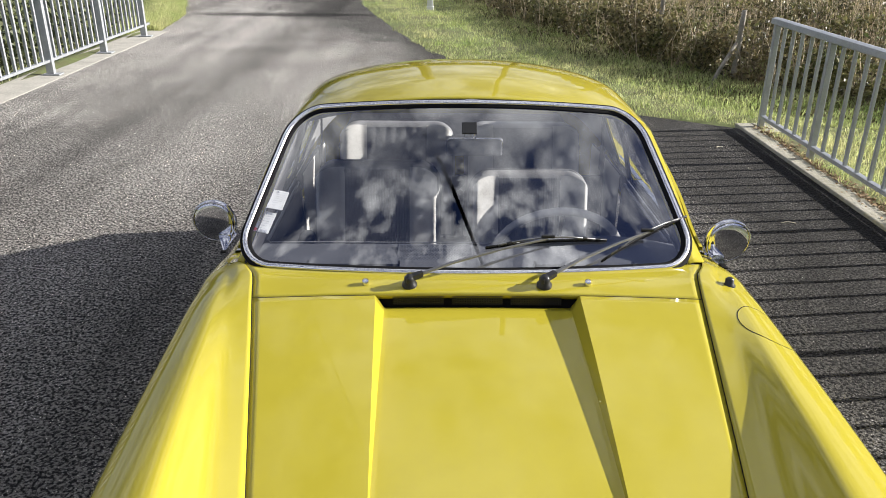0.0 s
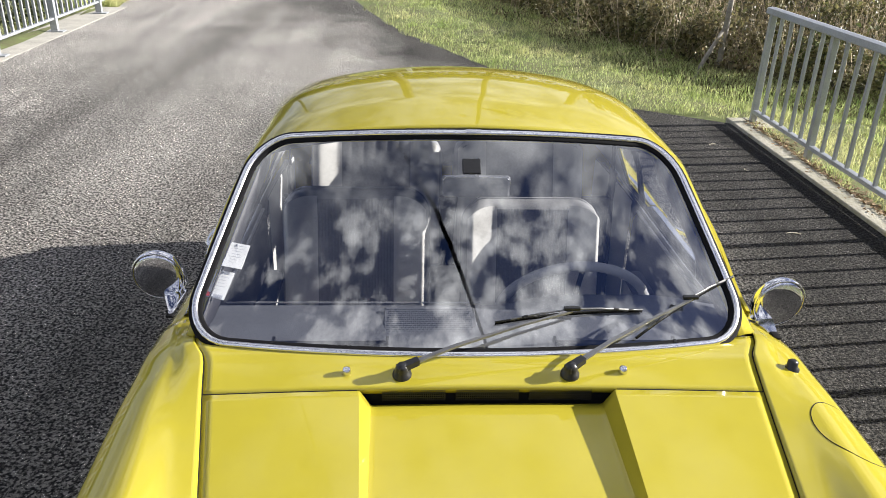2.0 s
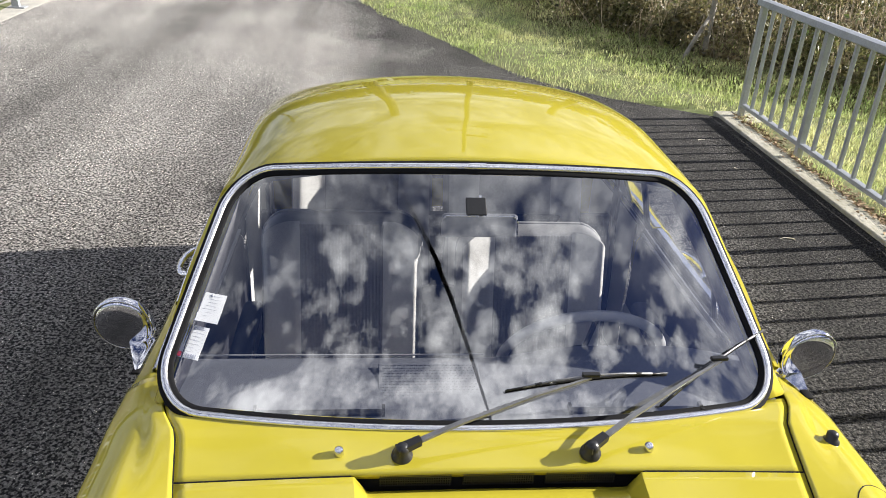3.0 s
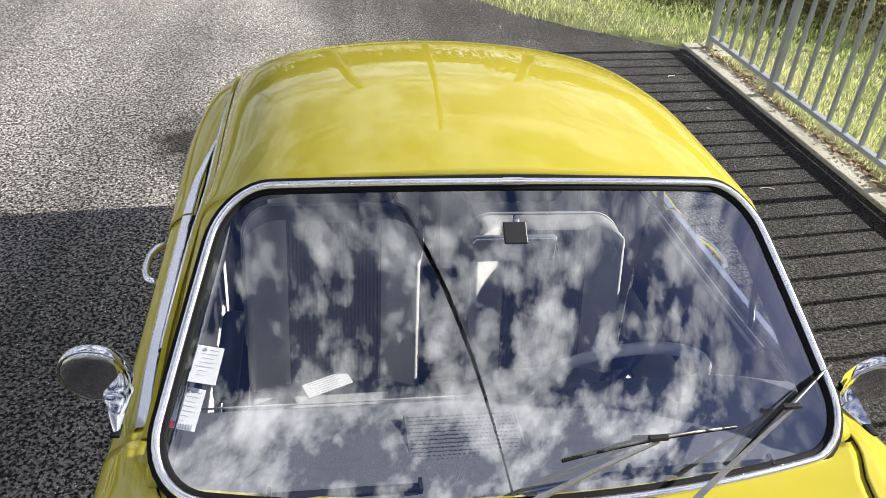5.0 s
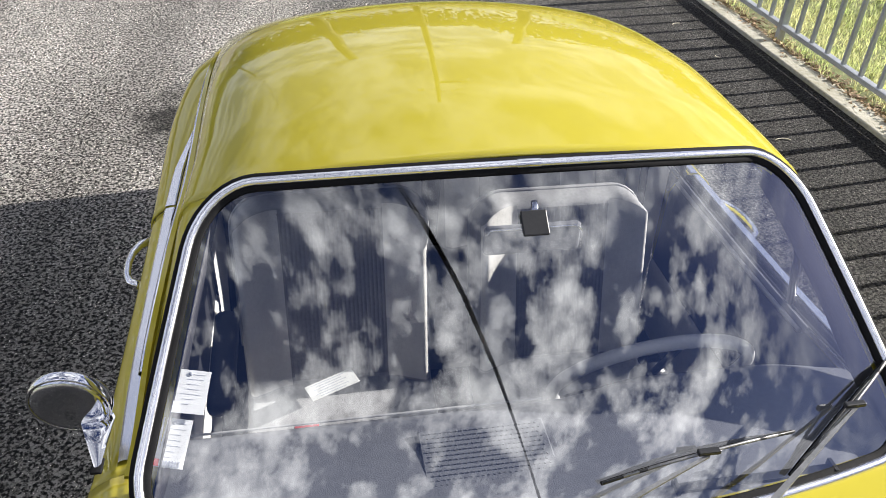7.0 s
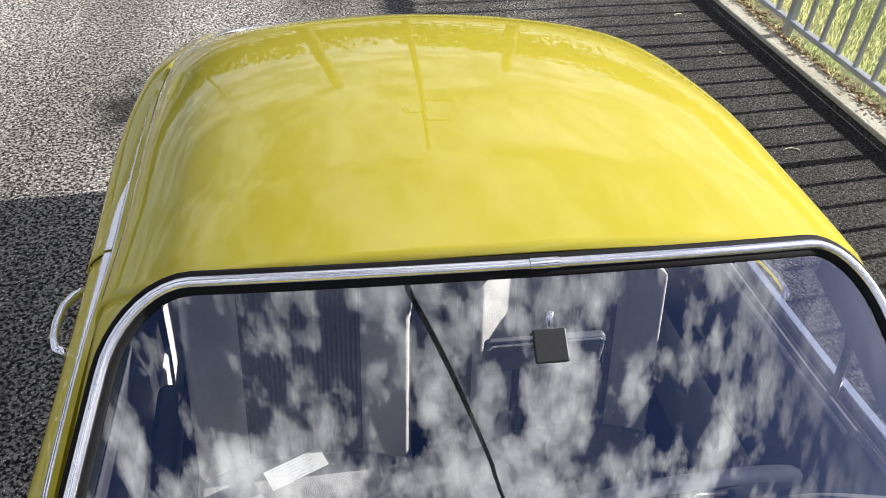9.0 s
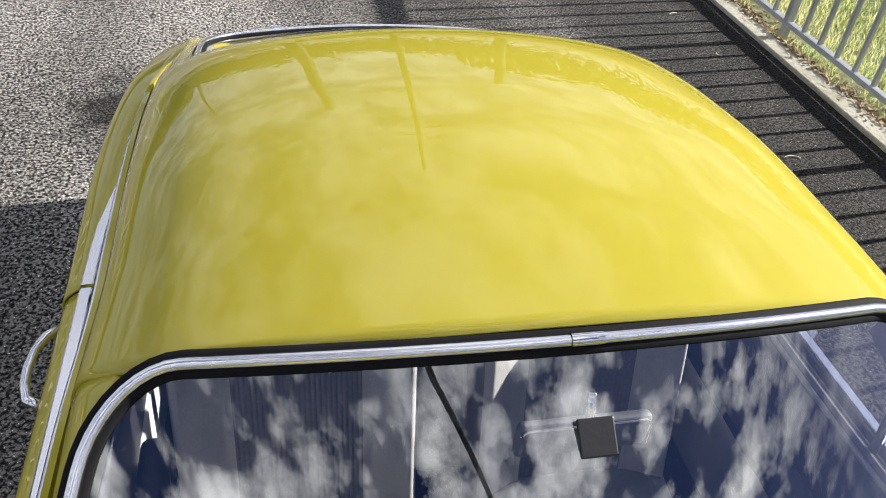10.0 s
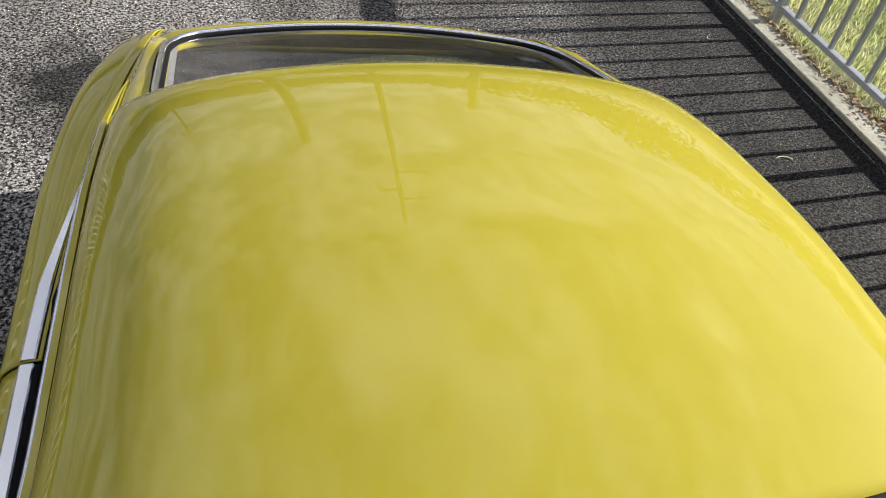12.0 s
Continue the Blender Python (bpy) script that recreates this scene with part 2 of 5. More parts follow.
M_PLEAT = mat("ribbed_vinyl", (0.22, 0.22, 0.222), 0.6, 0, 0.2, 15, 0.25, 400)
M_SHELL = mat("seat_vinyl", (0.30, 0.30, 0.30), 0.5, 0, 0.15, 15, 0.25, 400)
M_LINING = mat("dark_lining", (0.03, 0.03, 0.036), 0.5, 0, 0.2, 15, 0.25, 400)
M_VINYL_EDGE = mat("grey_piping", (0.30, 0.30, 0.30), 0.45, 0, 0.1, 20)
M_DASH = mat("dash_vinyl", (0.125, 0.13, 0.145), 0.5, 0, 0.15, 12, 0.2, 500)
M_CARPET = mat("dark_carpet", (0.02, 0.02, 0.022), 0.95, 0, 0.3, 40, 0.6, 300)
M_GLASS = glass_mat("window_glass", (0.94, 0.95, 0.97), 0.30)
M_GLASS_SIDE = glass_mat("side_glass", (0.95, 0.96, 0.97), 0.05)
M_PAPER = leafy(mat("white_paper", (0.84, 0.85, 0.84), 0.6, 0, 0.03, 20), 0.5)
M_CARD = mat("white_card", (0.86, 0.87, 0.87), 0.6, 0, 0.03, 20)
M_PAPER_PRINT = mat("grey_print", (0.48, 0.50, 0.56), 0.6, 0, 0.1, 20)
M_RED = mat("red_card", (0.38, 0.03, 0.04), 0.5, 0, 0.1, 20)
M_TYRE = mat("tyre_rubber", (0.02, 0.02, 0.02), 0.8, 0, 0.3, 20, 0.3, 90)
M_STEEL = mat("galvanised_steel", (0.42, 0.44, 0.46), 0.5, 0.55, 0.16, 9, 0.12, 60, rand=0.06)
M_CONCRETE = mat("concrete", (0.44, 0.42, 0.37), 0.9, 0, 0.25, 5, 0.6, 90)
M_KERB = mat("mossy_concrete", (0.50, 0.475, 0.40), 0.9, 0, 0.25, 4.0, 0.6, 90, second=(0.27, 0.255, 0.18))
M_SOIL = mat("grass_soil", (0.17, 0.22, 0.065), 0.95, 0, 0.3, 1.5, 1.0, 45, second=(0.13, 0.115, 0.06))
M_GRASS = mat("grass_blades", (0.28, 0.40, 0.10), 0.6, 0, 0.2, 0.8, second=(0.66, 0.62, 0.34), rand=1.5)
leafy(M_GRASS)
M_LEAF = mat("hedge_leaves", (0.10, 0.13, 0.035), 0.45, 0, 0.2, 1.2, second=(0.24, 0.18, 0.10), rand=1.7)
leafy(M_LEAF, 0.35)
M_LEAF_TREE = mat("tree_leaves", (0.05, 0.075, 0.02), 0.55, 0, 0.2, 0.5, second=(0.09, 0.09, 0.03), rand=1.4)
M_TWIG = mat("twigs", (0.46, 0.38, 0.26), 0.85, 0, 0.3, 6, 0.4, 60, rand=1.4)
M_WOOD = mat("weathered_wood", (0.27, 0.25, 0.21), 0.9, 0, 0.3, 6, 0.7, 50)
M_MAST = mat("tarred_mast", (0.07, 0.065, 0.055), 0.85, 0, 0.3, 4, 0.3, 40)
M_STRAW = mat("bleached_straw", (0.62, 0.57, 0.44), 0.8, 0, 0.2, 30)
M_RUST = mat("rusty_steel", (0.13, 0.05, 0.03), 0.8, 0.2, 0.3, 10, 0.3, 60)
M_BALLAST = mat("ballast", (0.22, 0.19, 0.17), 0.95, 0, 0.5, 14, 1.0, 18)
M_WHITE = mat("white_plastic", (0.8, 0.8, 0.78), 0.5, 0, 0.05, 6)
M_DRYLEAF = mat("dry_leaves", (0.25, 0.17, 0.09), 0.8, 0, 0.3, 20, rand=1.4)


# ---- mesh helpers ----
def spl(ys, vs, y):
    """Smooth curve through (ys, vs), evaluated at y."""
    ys, vs = list(ys), list(vs)
    if y <= ys[0]:
        return vs[0]
    if y >= ys[-1]:
        return vs[-1]
    i = max(k for k in range(len(ys) - 1) if ys[k] <= y)
    h = ys[i + 1] - ys[i]
    t = (y - ys[i]) / h

    def slope(k):
        if k in (0, len(ys) - 1):
            a, b = (0, 1) if k == 0 else (k - 1, k)
            return (vs[b] - vs[a]) / (ys[b] - ys[a])
        s0, s1 = (vs[k] - vs[k - 1]) / (ys[k] - ys[k - 1]), (vs[k + 1] - vs[k]) / (ys[k + 1] - ys[k])
        return 0.0 if s0 * s1 <= 0 else 2 * s0 * s1 / (s0 + s1)

    m0, m1 = slope(i) * h, slope(i + 1) * h
    return (2 * t**3 - 3 * t**2 + 1) * vs[i] + (t**3 - 2 * t**2 + t) * m0 + (-2 * t**3 + 3 * t**2) * vs[i + 1] + (t**3 - t**2) * m1


def grid(rows, close_u=False, close_v=False):
    """Verts and faces of a sheet given as rows of points."""
    n, k = len(rows), len(rows[0])
    verts = [tuple(p) for r in rows for p in r]
    faces = []
    for i in range(n if close_v else n - 1):
        for j in range(k if close_u else k - 1):
            i2, j2 = (i + 1) % n, (j + 1) % k
            faces.append((i * k + j, i * k + j2, i2 * k + j2, i2 * k + j))
    return verts, faces


def merge(*geos):
    verts, faces = [], []
    for v, f in geos:
        o = len(verts)
        verts += list(v)
        faces += [tuple(i + o for i in face) for face in f]
    return verts, faces


def box(cx, cy, cz, sx, sy, sz, bevel=0.0, seg=2):
    bm = bmesh.new()
    bmesh.ops.create_cube(bm, size=1)
    bmesh.ops.scale(bm, vec=(sx, sy, sz), verts=bm.verts)
    if bevel:
        bmesh.ops.bevel(bm, geom=list(bm.edges), offset=bevel, segments=seg, affect="EDGES", profile=0.5)
    v = [(p.co.x + cx, p.co.y + cy, p.co.z + cz) for p in bm.verts]
    bm.verts.index_update()
    f = [tuple(p.index for p in q.verts) for q in bm.faces]
    bm.free()
    return v, f


def move(geo, m):
    return [tuple(m @ Vector(v)) for v in geo[0]], geo[1]


def tube(path, radius, n=8, caps=True):
    path = [Vector(p) for p in path]
    rows = []
    ref = None
    for i, p in enumerate(path):
        d = (path[min(i + 1, len(path) - 1)] - path[max(i - 1, 0)]).normalized()
        if ref is None:
            ref = Vector((0, 0, 1)) if abs(d.z) < 0.9 else Vector((1, 0, 0))
        a = d.cross(ref).normalized()
        b = a.cross(d).normalized()
        ref = b
        r = radius[i] if isinstance(radius, (list, tuple)) else radius
        rows.append([p + r * (math.cos(2 * math.pi * k / n) * a + math.sin(2 * math.pi * k / n) * b) for k in range(n)])
    v, f = grid(rows, close_u=True)
    if caps:
        f = f + [tuple(range(n)), tuple(range(len(v) - n, len(v)))]
    return v, f


def revolve(profile, n=24):
    """Profile of (radius, height) turned about z."""
    return grid([[(r * math.cos(2 * math.pi * k / n), r * math.sin(2 * math.pi * k / n), z) for k in range(n)] for r, z in profile], close_u=True)


def sweep(points, outs, ups, profile, closed=True):
    """A profile of (out, up) offsets carried along points."""
    rows = [[p + o * a + u * b for o, u in profile] for p, a, b in zip(points, outs, ups)]
    return grid(rows, close_u=True, close_v=closed)


def make(name, geo, material, parent=None, label="", smooth=True, solid=0.0, bevel=0.0):
    me = bpy.data.meshes.new(name)
    me.from_pydata([tuple(v) for v in geo[0]], [], geo[1])
    bm = bmesh.new()
    bm.from_mesh(me)
    bmesh.ops.remove_doubles(bm, verts=bm.verts, dist=1e-6)
    bmesh.ops.recalc_face_normals(bm, faces=bm.faces)
    bm.to_mesh(me)
    bm.free()
    me.materials.append(material)
    if smooth:
        me.shade_smooth()
        if smooth == "auto":
            me.set_sharp_from_angle(angle=radians(35))
    ob = new(name, me)
    ob.parent = parent
    if solid:
        md = ob.modifiers.new("thickness", "SOLIDIFY")
        md.thickness, md.offset = solid, -1
    if bevel:
        md = ob.modifiers.new("bevel", "BEVEL")
        md.width, md.segments, md.limit_method = bevel, 2, "ANGLE"
    if label:
        ob["label"] = label
    return ob


def empty(name, x=0, y=0, z=0):
    ob = new(name)
    ob.location = (x, y, z)
    return ob


# ---- the setting ----
ROAD_RIGHT = [(2.63, -40), (2.63, 5.15), (2.38, 5.3), (1.9, 5.43), (1.5, 5.75), (1.05, 6.35), (0.6, 7.5), (-0.1, 9.0), (-0.75, 11.2), (-1.6, 15), (-2.2, 20), (-2.6, 30), (-3.2, 60)]
ROAD_LEFT = [(-4.4, -40), (-4.4, 10.6), (-4.55, 11.2), (-4.72, 12.9), (-5.3, 15), (-6.2, 18), (-7.6, 22), (-10, 30), (-18, 60)]


def edge_x(tab, y):
    return float(np.interp(y, [p[1] for p in tab], [p[0] for p in tab]))


def ground_z(x, y):
    """Height of the ground: level by the road, falling away to both sides."""
    r = x - max(edge_x(ROAD_RIGHT, y), -3)
    l = edge_x(ROAD_LEFT, y) - x
    d = max(r, l)
    if d < 0:
        return -0.05
    near = min(1, d / 0.3)
    drop = -0.55 * min(1, max(0, (d - 1.2) / 3.0)) if r > 0 else -0.9 * min(1, max(0, (d - 0.5) / 2.5))
    if r > 0 and y < 5.0:
        drop = -0.25 * min(1, max(0, (d - 0.3) / 2.0)) - 0.5 * min(1, max(0, (d - 1.5) / 3.0))
    return -0.05 + near * 0.06 + drop + 0.03 * noise.noise((x * 0.8, y * 0.8, 0)) * near


def build_ground():
    xs = sorted({round(v, 3) for v in list(np.linspace(-14, 14, 113)) + [-400, -150, -60, -30, -20, 20, 30, 60, 150, 400]})
    ys = sorted({round(v, 3) for v in list(np.linspace(-8, 24, 97)) + [-400, -150, -60, -30, -15, 30, 40, 60, 150, 400]})
    make_ob = make("ground", grid([[(x, y, ground_z(x, y)) for x in xs] for y in ys]), M_SOIL)
    tagged(make_ob, "earth bank with thin green grass beside the road", "ground", kind="structure")
    rows = []
    for y in list(np.linspace(-40, -8, 9)) + list(np.linspace(-7.5, 24, 64)) + [30, 40, 60]:
        a, b = edge_x(ROAD_LEFT, y), edge_x(ROAD_RIGHT, y)
        w = 0.03 * noise.noise((0, y * 2.3, 4)) if y > 5.2 else 0
        rows.append([(a + (b - a) * k / 12 + (w if k == 12 else 0), y, 0.0) for k in range(13)])
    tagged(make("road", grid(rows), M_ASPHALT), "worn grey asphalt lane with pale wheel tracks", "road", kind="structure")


def slab(name, x0, x1, y0, y1, z0, z1, material, label):
    ob = make(name, box((x0 + x1) / 2, (y0 + y1) / 2, (z0 + z1) / 2, x1 - x0, y1 - y0, z1 - z0, 0.008), material, smooth=False)
    return tagged(ob, label, "kerb", kind="structure")


build_ground()
KERB_Z = 0.024
slab("kerb_right", 2.620, 2.765, -12, 5.12, -0.3, KERB_Z, M_KERB, "weathered mossy concrete kerb beside the steel railing")
slab("kerb_end", 2.767, 3.02, 4.80, 5.12, -0.3, 0.027, M_KERB, "pale concrete block at the end of the kerb")
slab("kerb_left", -4.85, -4.37, -12, 11.0, -0.3, 0.004, M_CONCRETE, "pale concrete kerb under the long steel railing")


def railing(name, x, y_end, posts, label, group, plate_side, low, kz, post_x, post_y, bar_w, pitch):
    root = empty(name, x, y_end, kz)
    y_far = posts[-1]

    def add(n, geo, lab=""):
        return make(n, move(geo, Matrix.Translation((-x, -y_end, -kz))), M_STEEL, root, lab, smooth=False)

    rail = grid([[(x + o, y, z) for o, z in ((-0.045, 0.915), (-0.04, 0.955), (0, 0.962), (0.04, 0.955), (0.045, 0.915), (0.03, 0.905), (-0.03, 0.905))] for y in (y_end + 0.05, (y_end + y_far) / 2, y_far)], close_u=True)
    rail = (rail[0], rail[1] + [tuple(range(7)), tuple(range(len(rail[0]) - 7, len(rail[0])))])
    add("top_rail", rail)
    add("bottom_rail", box(x, (y_end + y_far) / 2, low, 0.045, y_end - y_far, 0.03, 0.004))
    for k, y in enumerate(posts):
        add("post", box(x, y, (kz + 0.915) / 2, post_x, post_y, 0.915 - kz, 0.005))
        if plate_side > 0:
            add("base_plate", box(x + plate_side * 0.02, y, kz + 0.008, 0.19, 0.12, 0.016, 0.003))
    bar = None
    for a, b in zip(posts, posts[1:]):
        n = max(1, round((a - b) / pitch))
        for k in range(1, n):
            y = a + (b - a) * k / n
            if bar is None:
                bar = add("bar", box(x, y, (low + 0.91) / 2, bar_w, bar_w, 0.91 - low, 0.003))
                first = y
            else:
                o = new("bar", bar.data)
                o.parent, o.location = root, (0, y - first, 0)
    return tagged(root, label, "railing", group)


railing("railing", 2.80, 4.99, [4.99, 4.0] + [4.0 - 1.365 * k for k in range(1, 10)], "galvanised steel railing with upright bars on the concrete kerb", "bridge railings", -1, 0.115, 0.015, 0.050, 0.045, 0.024, 0.1685)
railing("railing", -4.55, 10.6, [10.36 - 1.54 * k for k in range(0, 13)], "long galvanised steel railing with bolted posts on pale kerb", "bridge railings", 1, 0.165, 0.004, 0.085, 0.06, 0.03, 0.152)

# ---- the car ----
car = tagged(empty("car", 0, 0, 0), "glossy yellow classic coupe with chrome trim on asphalt", "car")


def cpart(name, geo, material, label="", parent=None, **kw):
    return make(name, geo, material, parent or car, label, **kw)


def mirror_x(geo):
    return [(-x, y, z) for x, y, z in geo[0]], geo[1]


# stations along the car: inner edge, crest, widest line
SY = [-1.32, -1.1, -0.65, -0.3, -0.03, 0.06, 0.12, 0.25, 0.7, 1.17, 1.6, 1.95, 2.2, 2.45, 2.62]
XI = [0.33, 0.37, 0.447, 0.507, 0.557, 0.575, 0.605, 0.643, 0.680, 0.682, 0.658, 0.598, 0.555, 0.53, 0.50]
ZI = [0.61, 0.715, 0.796, 0.847, 0.875, 0.883, 0.880, 0.842, 0.782, 0.776, 0.800, 0.840, 0.810, 0.69, 0.56]
XC = [0.50, 0.55, 0.592, 0.620, 0.643, 0.65, 0.658, 0.684, 0.717, 0.719, 0.698, 0.638, 0.60, 0.565, 0.53]
ZC = [0.65, 0.802, 0.858, 0.867, 0.869, 0.866, 0.863, 0.834, 0.774, 0.768, 0.791, 0.826, 0.795, 0.68, 0.555]
XW = [0.66, 0.715, 0.748, 0.755, 0.757, 0.757, 0.758, 0.764, 0.774, 0.778, 0.788, 0.757, 0.705, 0.66, 0.61]
WHEELS, ARCH = (-0.60, 1.62), 0.31


def lean(geo):
    """The nose stands a touch off the middle line."""
    return [(x + 0.012 * max(0.0, -0.05 - y), y, z) for x, y, z in geo[0]], geo[1]



def sill(y):
    z = 0.2
    for c in WHEELS:
        if abs(y - c) < ARCH:
            z = max(z, 0.27 + math.sqrt(ARCH**2 - (y - c) ** 2))
    return z


def half(y):
    xi, zi, xc, zc, xw = (spl(SY, t, y) for t in (XI, ZI, XC, ZC, XW))
    zs = sill(y)
    ctrl = [(xi, zi), (xi + 0.42 * (xc - xi), zi + 0.22 * (zc - zi)), (xi + 0.78 * (xc - xi), zi + 0.78 * (zc - zi)), (xc, zc), (xc + 0.6 * (xw - xc), zc - 0.034), (xw - 0.014, zc - 0.12), (xw, zc - 0.22)]
    low = [(xw, max(zs, 0.56)), (xw - 0.01, max(zs, 0.42)), (xw - 0.055, zs)]
    ctrl += [p for p in low]
    s = list(range(len(ctrl)))
    us = np.linspace(0, len(ctrl) - 1, 41)
    pts = [(spl(s, [c[0] for c in ctrl], u), spl(s, [c[1] for c in ctrl], u)) for u in us]
    return pts


def side_panel(y0, y1, step=0.025):
    n = max(2, int((y1 - y0) / step))
    return grid([[(x, y, z) for x, z in half(y)] for y in np.linspace(y0, y1, n)])


GAP = 0.0025
for sgn in (1, -1):
    flip = (lambda g: g) if sgn > 0 else mirror_x
    cpart("front_fender", lean(flip(side_panel(-1.32, 0.30 - GAP))), M_PAINT, "yellow front fender", solid=0.004)
    cpart("door", flip(side_panel(0.30 + GAP, 1.165 - GAP)), M_PAINT, "yellow door", solid=0.004)
    cpart("rear_quarter", flip(side_panel(1.165 + GAP, 2.62)), M_PAINT, solid=0.004)


# windscreen surface: a across, b from its foot to its head
def screen(a, b):
    bot = Vector((0.606 * a - 0.019, 0.062 + 0.085 * a * a, 0.899 - 0.016 * a * a))
    top = Vector((0.498 * a - 0.013, 0.505 + 0.048 * a * a, 1.218 - 0.034 * a * a))
    p = bot.lerp(top, b)
    bulge = 0.025 * b * (1 - b) + 0.0183 * (1 - a * a) * b * (1 - b) * 4
    return p + Vector((0, -0.6, 0.8)) * bulge


def rear_screen(a, b):
    top = Vector((0.48 * a, 1.50 - 0.05 * a * a, 1.150 - 0.075 * a * a))
    bot = Vector((0.50 * a, 2.18 - 0.08 * a * a, 0.864 - 0.004 * a * a))
    p = top.lerp(bot, b)
    return p + Vector((0, 0.35, 0.9)) * 0.03 * b * (1 - b)


def outline(fn, ra, rb, n=9):
    """Rounded outline in (a, b), its places, outward and upward ways."""
    ab = []
    for ca, cb, a0 in ((1 - ra, 1 - rb, 0), (-1 + ra, 1 - rb, 90), (-1 + ra, rb, 180), (1 - ra, rb, 270)):
        for k in range(n + 1):
            w = radians(a0 + 90 * k / n)
            ab.append((ca + ra * math.cos(w), cb + rb * math.sin(w)))
    full = []
    for (a0, b0), (a1, b1) in zip(ab, ab[1:] + ab[:1]):
        m = max(1, int(max(abs(a1 - a0) / 0.08, abs(b1 - b0) / 0.08)))
        full += [(a0 + (a1 - a0) * k / m, b0 + (b1 - b0) * k / m) for k in range(m)]
    pts = [fn(*p) for p in full]
    outs, ups = [], []
    for i, (a, b) in enumerate(full):
        e = 1e-3
        nrm = (fn(a + e, b) - fn(a - e, b)).cross(fn(a, b + e) - fn(a, b - e)).normalized()
        if nrm.z < 0:
            nrm = -nrm
        tan = (pts[(i + 1) % len(pts)] - pts[i - 1]).normalized()
        o = tan.cross(nrm).normalized()
        if o.dot(pts[i] - fn(0, 0.5)) < 0:
            o = -o
        outs.append(o)
        ups.append(nrm)
    return full, pts, outs, ups


def pane(fn, full, shrink=1.0, rings=14):
    rows = []
    for r in range(rings, 0, -1):
        k = r / rings * shrink
        rows.append([fn(a * k, 0.5 + (b - 0.5) * k) for a, b in full])
    v, f = grid(rows, close_u=True)
    n = len(full)
    c = len(v)
    v.append(tuple(fn(0, 0.5)))
    last = c - n
    f += [(last + i, last + (i + 1) % n, c) for i in range(n)]
    return v, f


def glazing(fn, ra, rb, tag):
    full, pts, outs, ups = outline(fn, ra, rb)
    g = cpart(tag, pane(fn, full), M_GLASS, "clear glass mirroring clouds")
    g.visible_shadow = False
    cpart(tag + "_trim", sweep(pts, outs, ups, [(0.005, 0.003), (0.0054, 0.009), (0.008, 0.0122), (0.0122, 0.0136), (0.0164, 0.0126), (0.0190, 0.009), (0.0194, 0.003)]), M_TRIM, "chrome trim strip")
    cpart(tag + "_seal", sweep(pts, outs, ups, [(-0.0035, 0.0008), (-0.0025, 0.0025), (0.003, 0.005), (0.012, 0.007), (0.022, 0.0085), (0.0265, 0.0075), (0.0285, 0.003), (0.028, -0.006), (0.0, -0.006)]), M_RUBBER, "black rubber seal")
    cpart(tag + "_frame", sweep(pts, outs, ups, [(0.016, -0.009), (0.025, -0.012), (0.036, -0.021), (0.041, -0.029), (0.041, -0.034), (0.016, -0.024)]), M_PAINT)


glazing(screen, 0.145, 0.19, "windscreen")
# sleeve over the joint in the upper trim strip
spots = [(x + 0.013) / 0.498 for x in (-0.018, -0.008, 0.002, 0.012, 0.021)]
ups = [((screen(a + 1e-3, 1) - screen(a - 1e-3, 1)).cross(screen(a, 1) - screen(a, 0.998))).normalized() for a in spots]
outs = [(screen(a, 1) - screen(a, 0.998)).normalized() for a in spots]
cpart("trim_joint", sweep([screen(a, 1) for a in spots], outs, ups, [(0.0038, 0.003), (0.0042, 0.0098), (0.0075, 0.0134), (0.0122, 0.0150), (0.0170, 0.0138), (0.0202, 0.0098), (0.0206, 0.003)], closed=False), M_CHROME, "chrome sleeve over the trim joint")
glazing(rear_screen, 0.16, 0.25, "rear_window")


# gutter line, from the foot of the windscreen pillar over the door to the tail
GY = [0.20, 0.30, 0.42, 0.52, 0.62, 0.8, 1.0, 1.2, 1.4, 1.6, 1.8, 2.0]
GX = [0.650, 0.636, 0.614, 0.595, 0.580, 0.564, 0.562, 0.562, 0.559, 0.556, 0.552, 0.548]
ROOF_X = -0.003
GZ = [0.852, 0.890, 0.975, 1.030, 1.066, 1.088, 1.094, 1.087, 1.065, 1.020, 0.960, 0.905]


def gutter(y):
    return Vector((spl(GY, GX, y), y, spl(GY, GZ, y)))


RY = [0.52, 0.6, 0.75, 0.9, 1.05, 1.2, 1.3, 1.38, 1.45, 1.5]
RZ = [1.238, 1.250, 1.265, 1.268, 1.259, 1.240, 1.224, 1.207, 1.185, 1.164]


def roof_fall(s, y):
    """Share of the roof's drop, from its middle to the gutter: flat, then a tight turn at the edge, softer towards the tail."""
    front = 0.48 * s**2 + 0.20 * s**9 + 0.32 * (1 - math.sqrt(max(0, 1 - s**36)))
    back = 0.54 * s**2 + 0.24 * s**8 + 0.22 * (1 - math.sqrt(max(0, 1 - s**32)))
    k = min(1.0, max(0.0, (y - 1.0) / 0.42))
    return front + (back - front) * k


def roof_point(a, v):
    s = abs(a)
    y0 = 0.527 + 0.050 * min(s / 0.88, 1.0) ** 2 + 0.03 * max(0, s - 0.88) / 0.12
    y1 = 1.49 - 0.045 * s * s
    y = y0 + (y1 - y0) * v
    g = gutter(y)
    zc = spl(RY, RZ, y)
    return Vector((math.copysign(g.x * s, a) + ROOF_X, y, zc - (zc - g.z) * roof_fall(s, y)))


cols = [math.sin(c * math.pi / 2) for c in np.linspace(-1, 1, 91)]
cpart("roof", grid([[roof_point(a, v) for a in cols] for v in np.linspace(0, 1, 46)]), M_PAINT, "smooth domed yellow roof", solid=0.004)

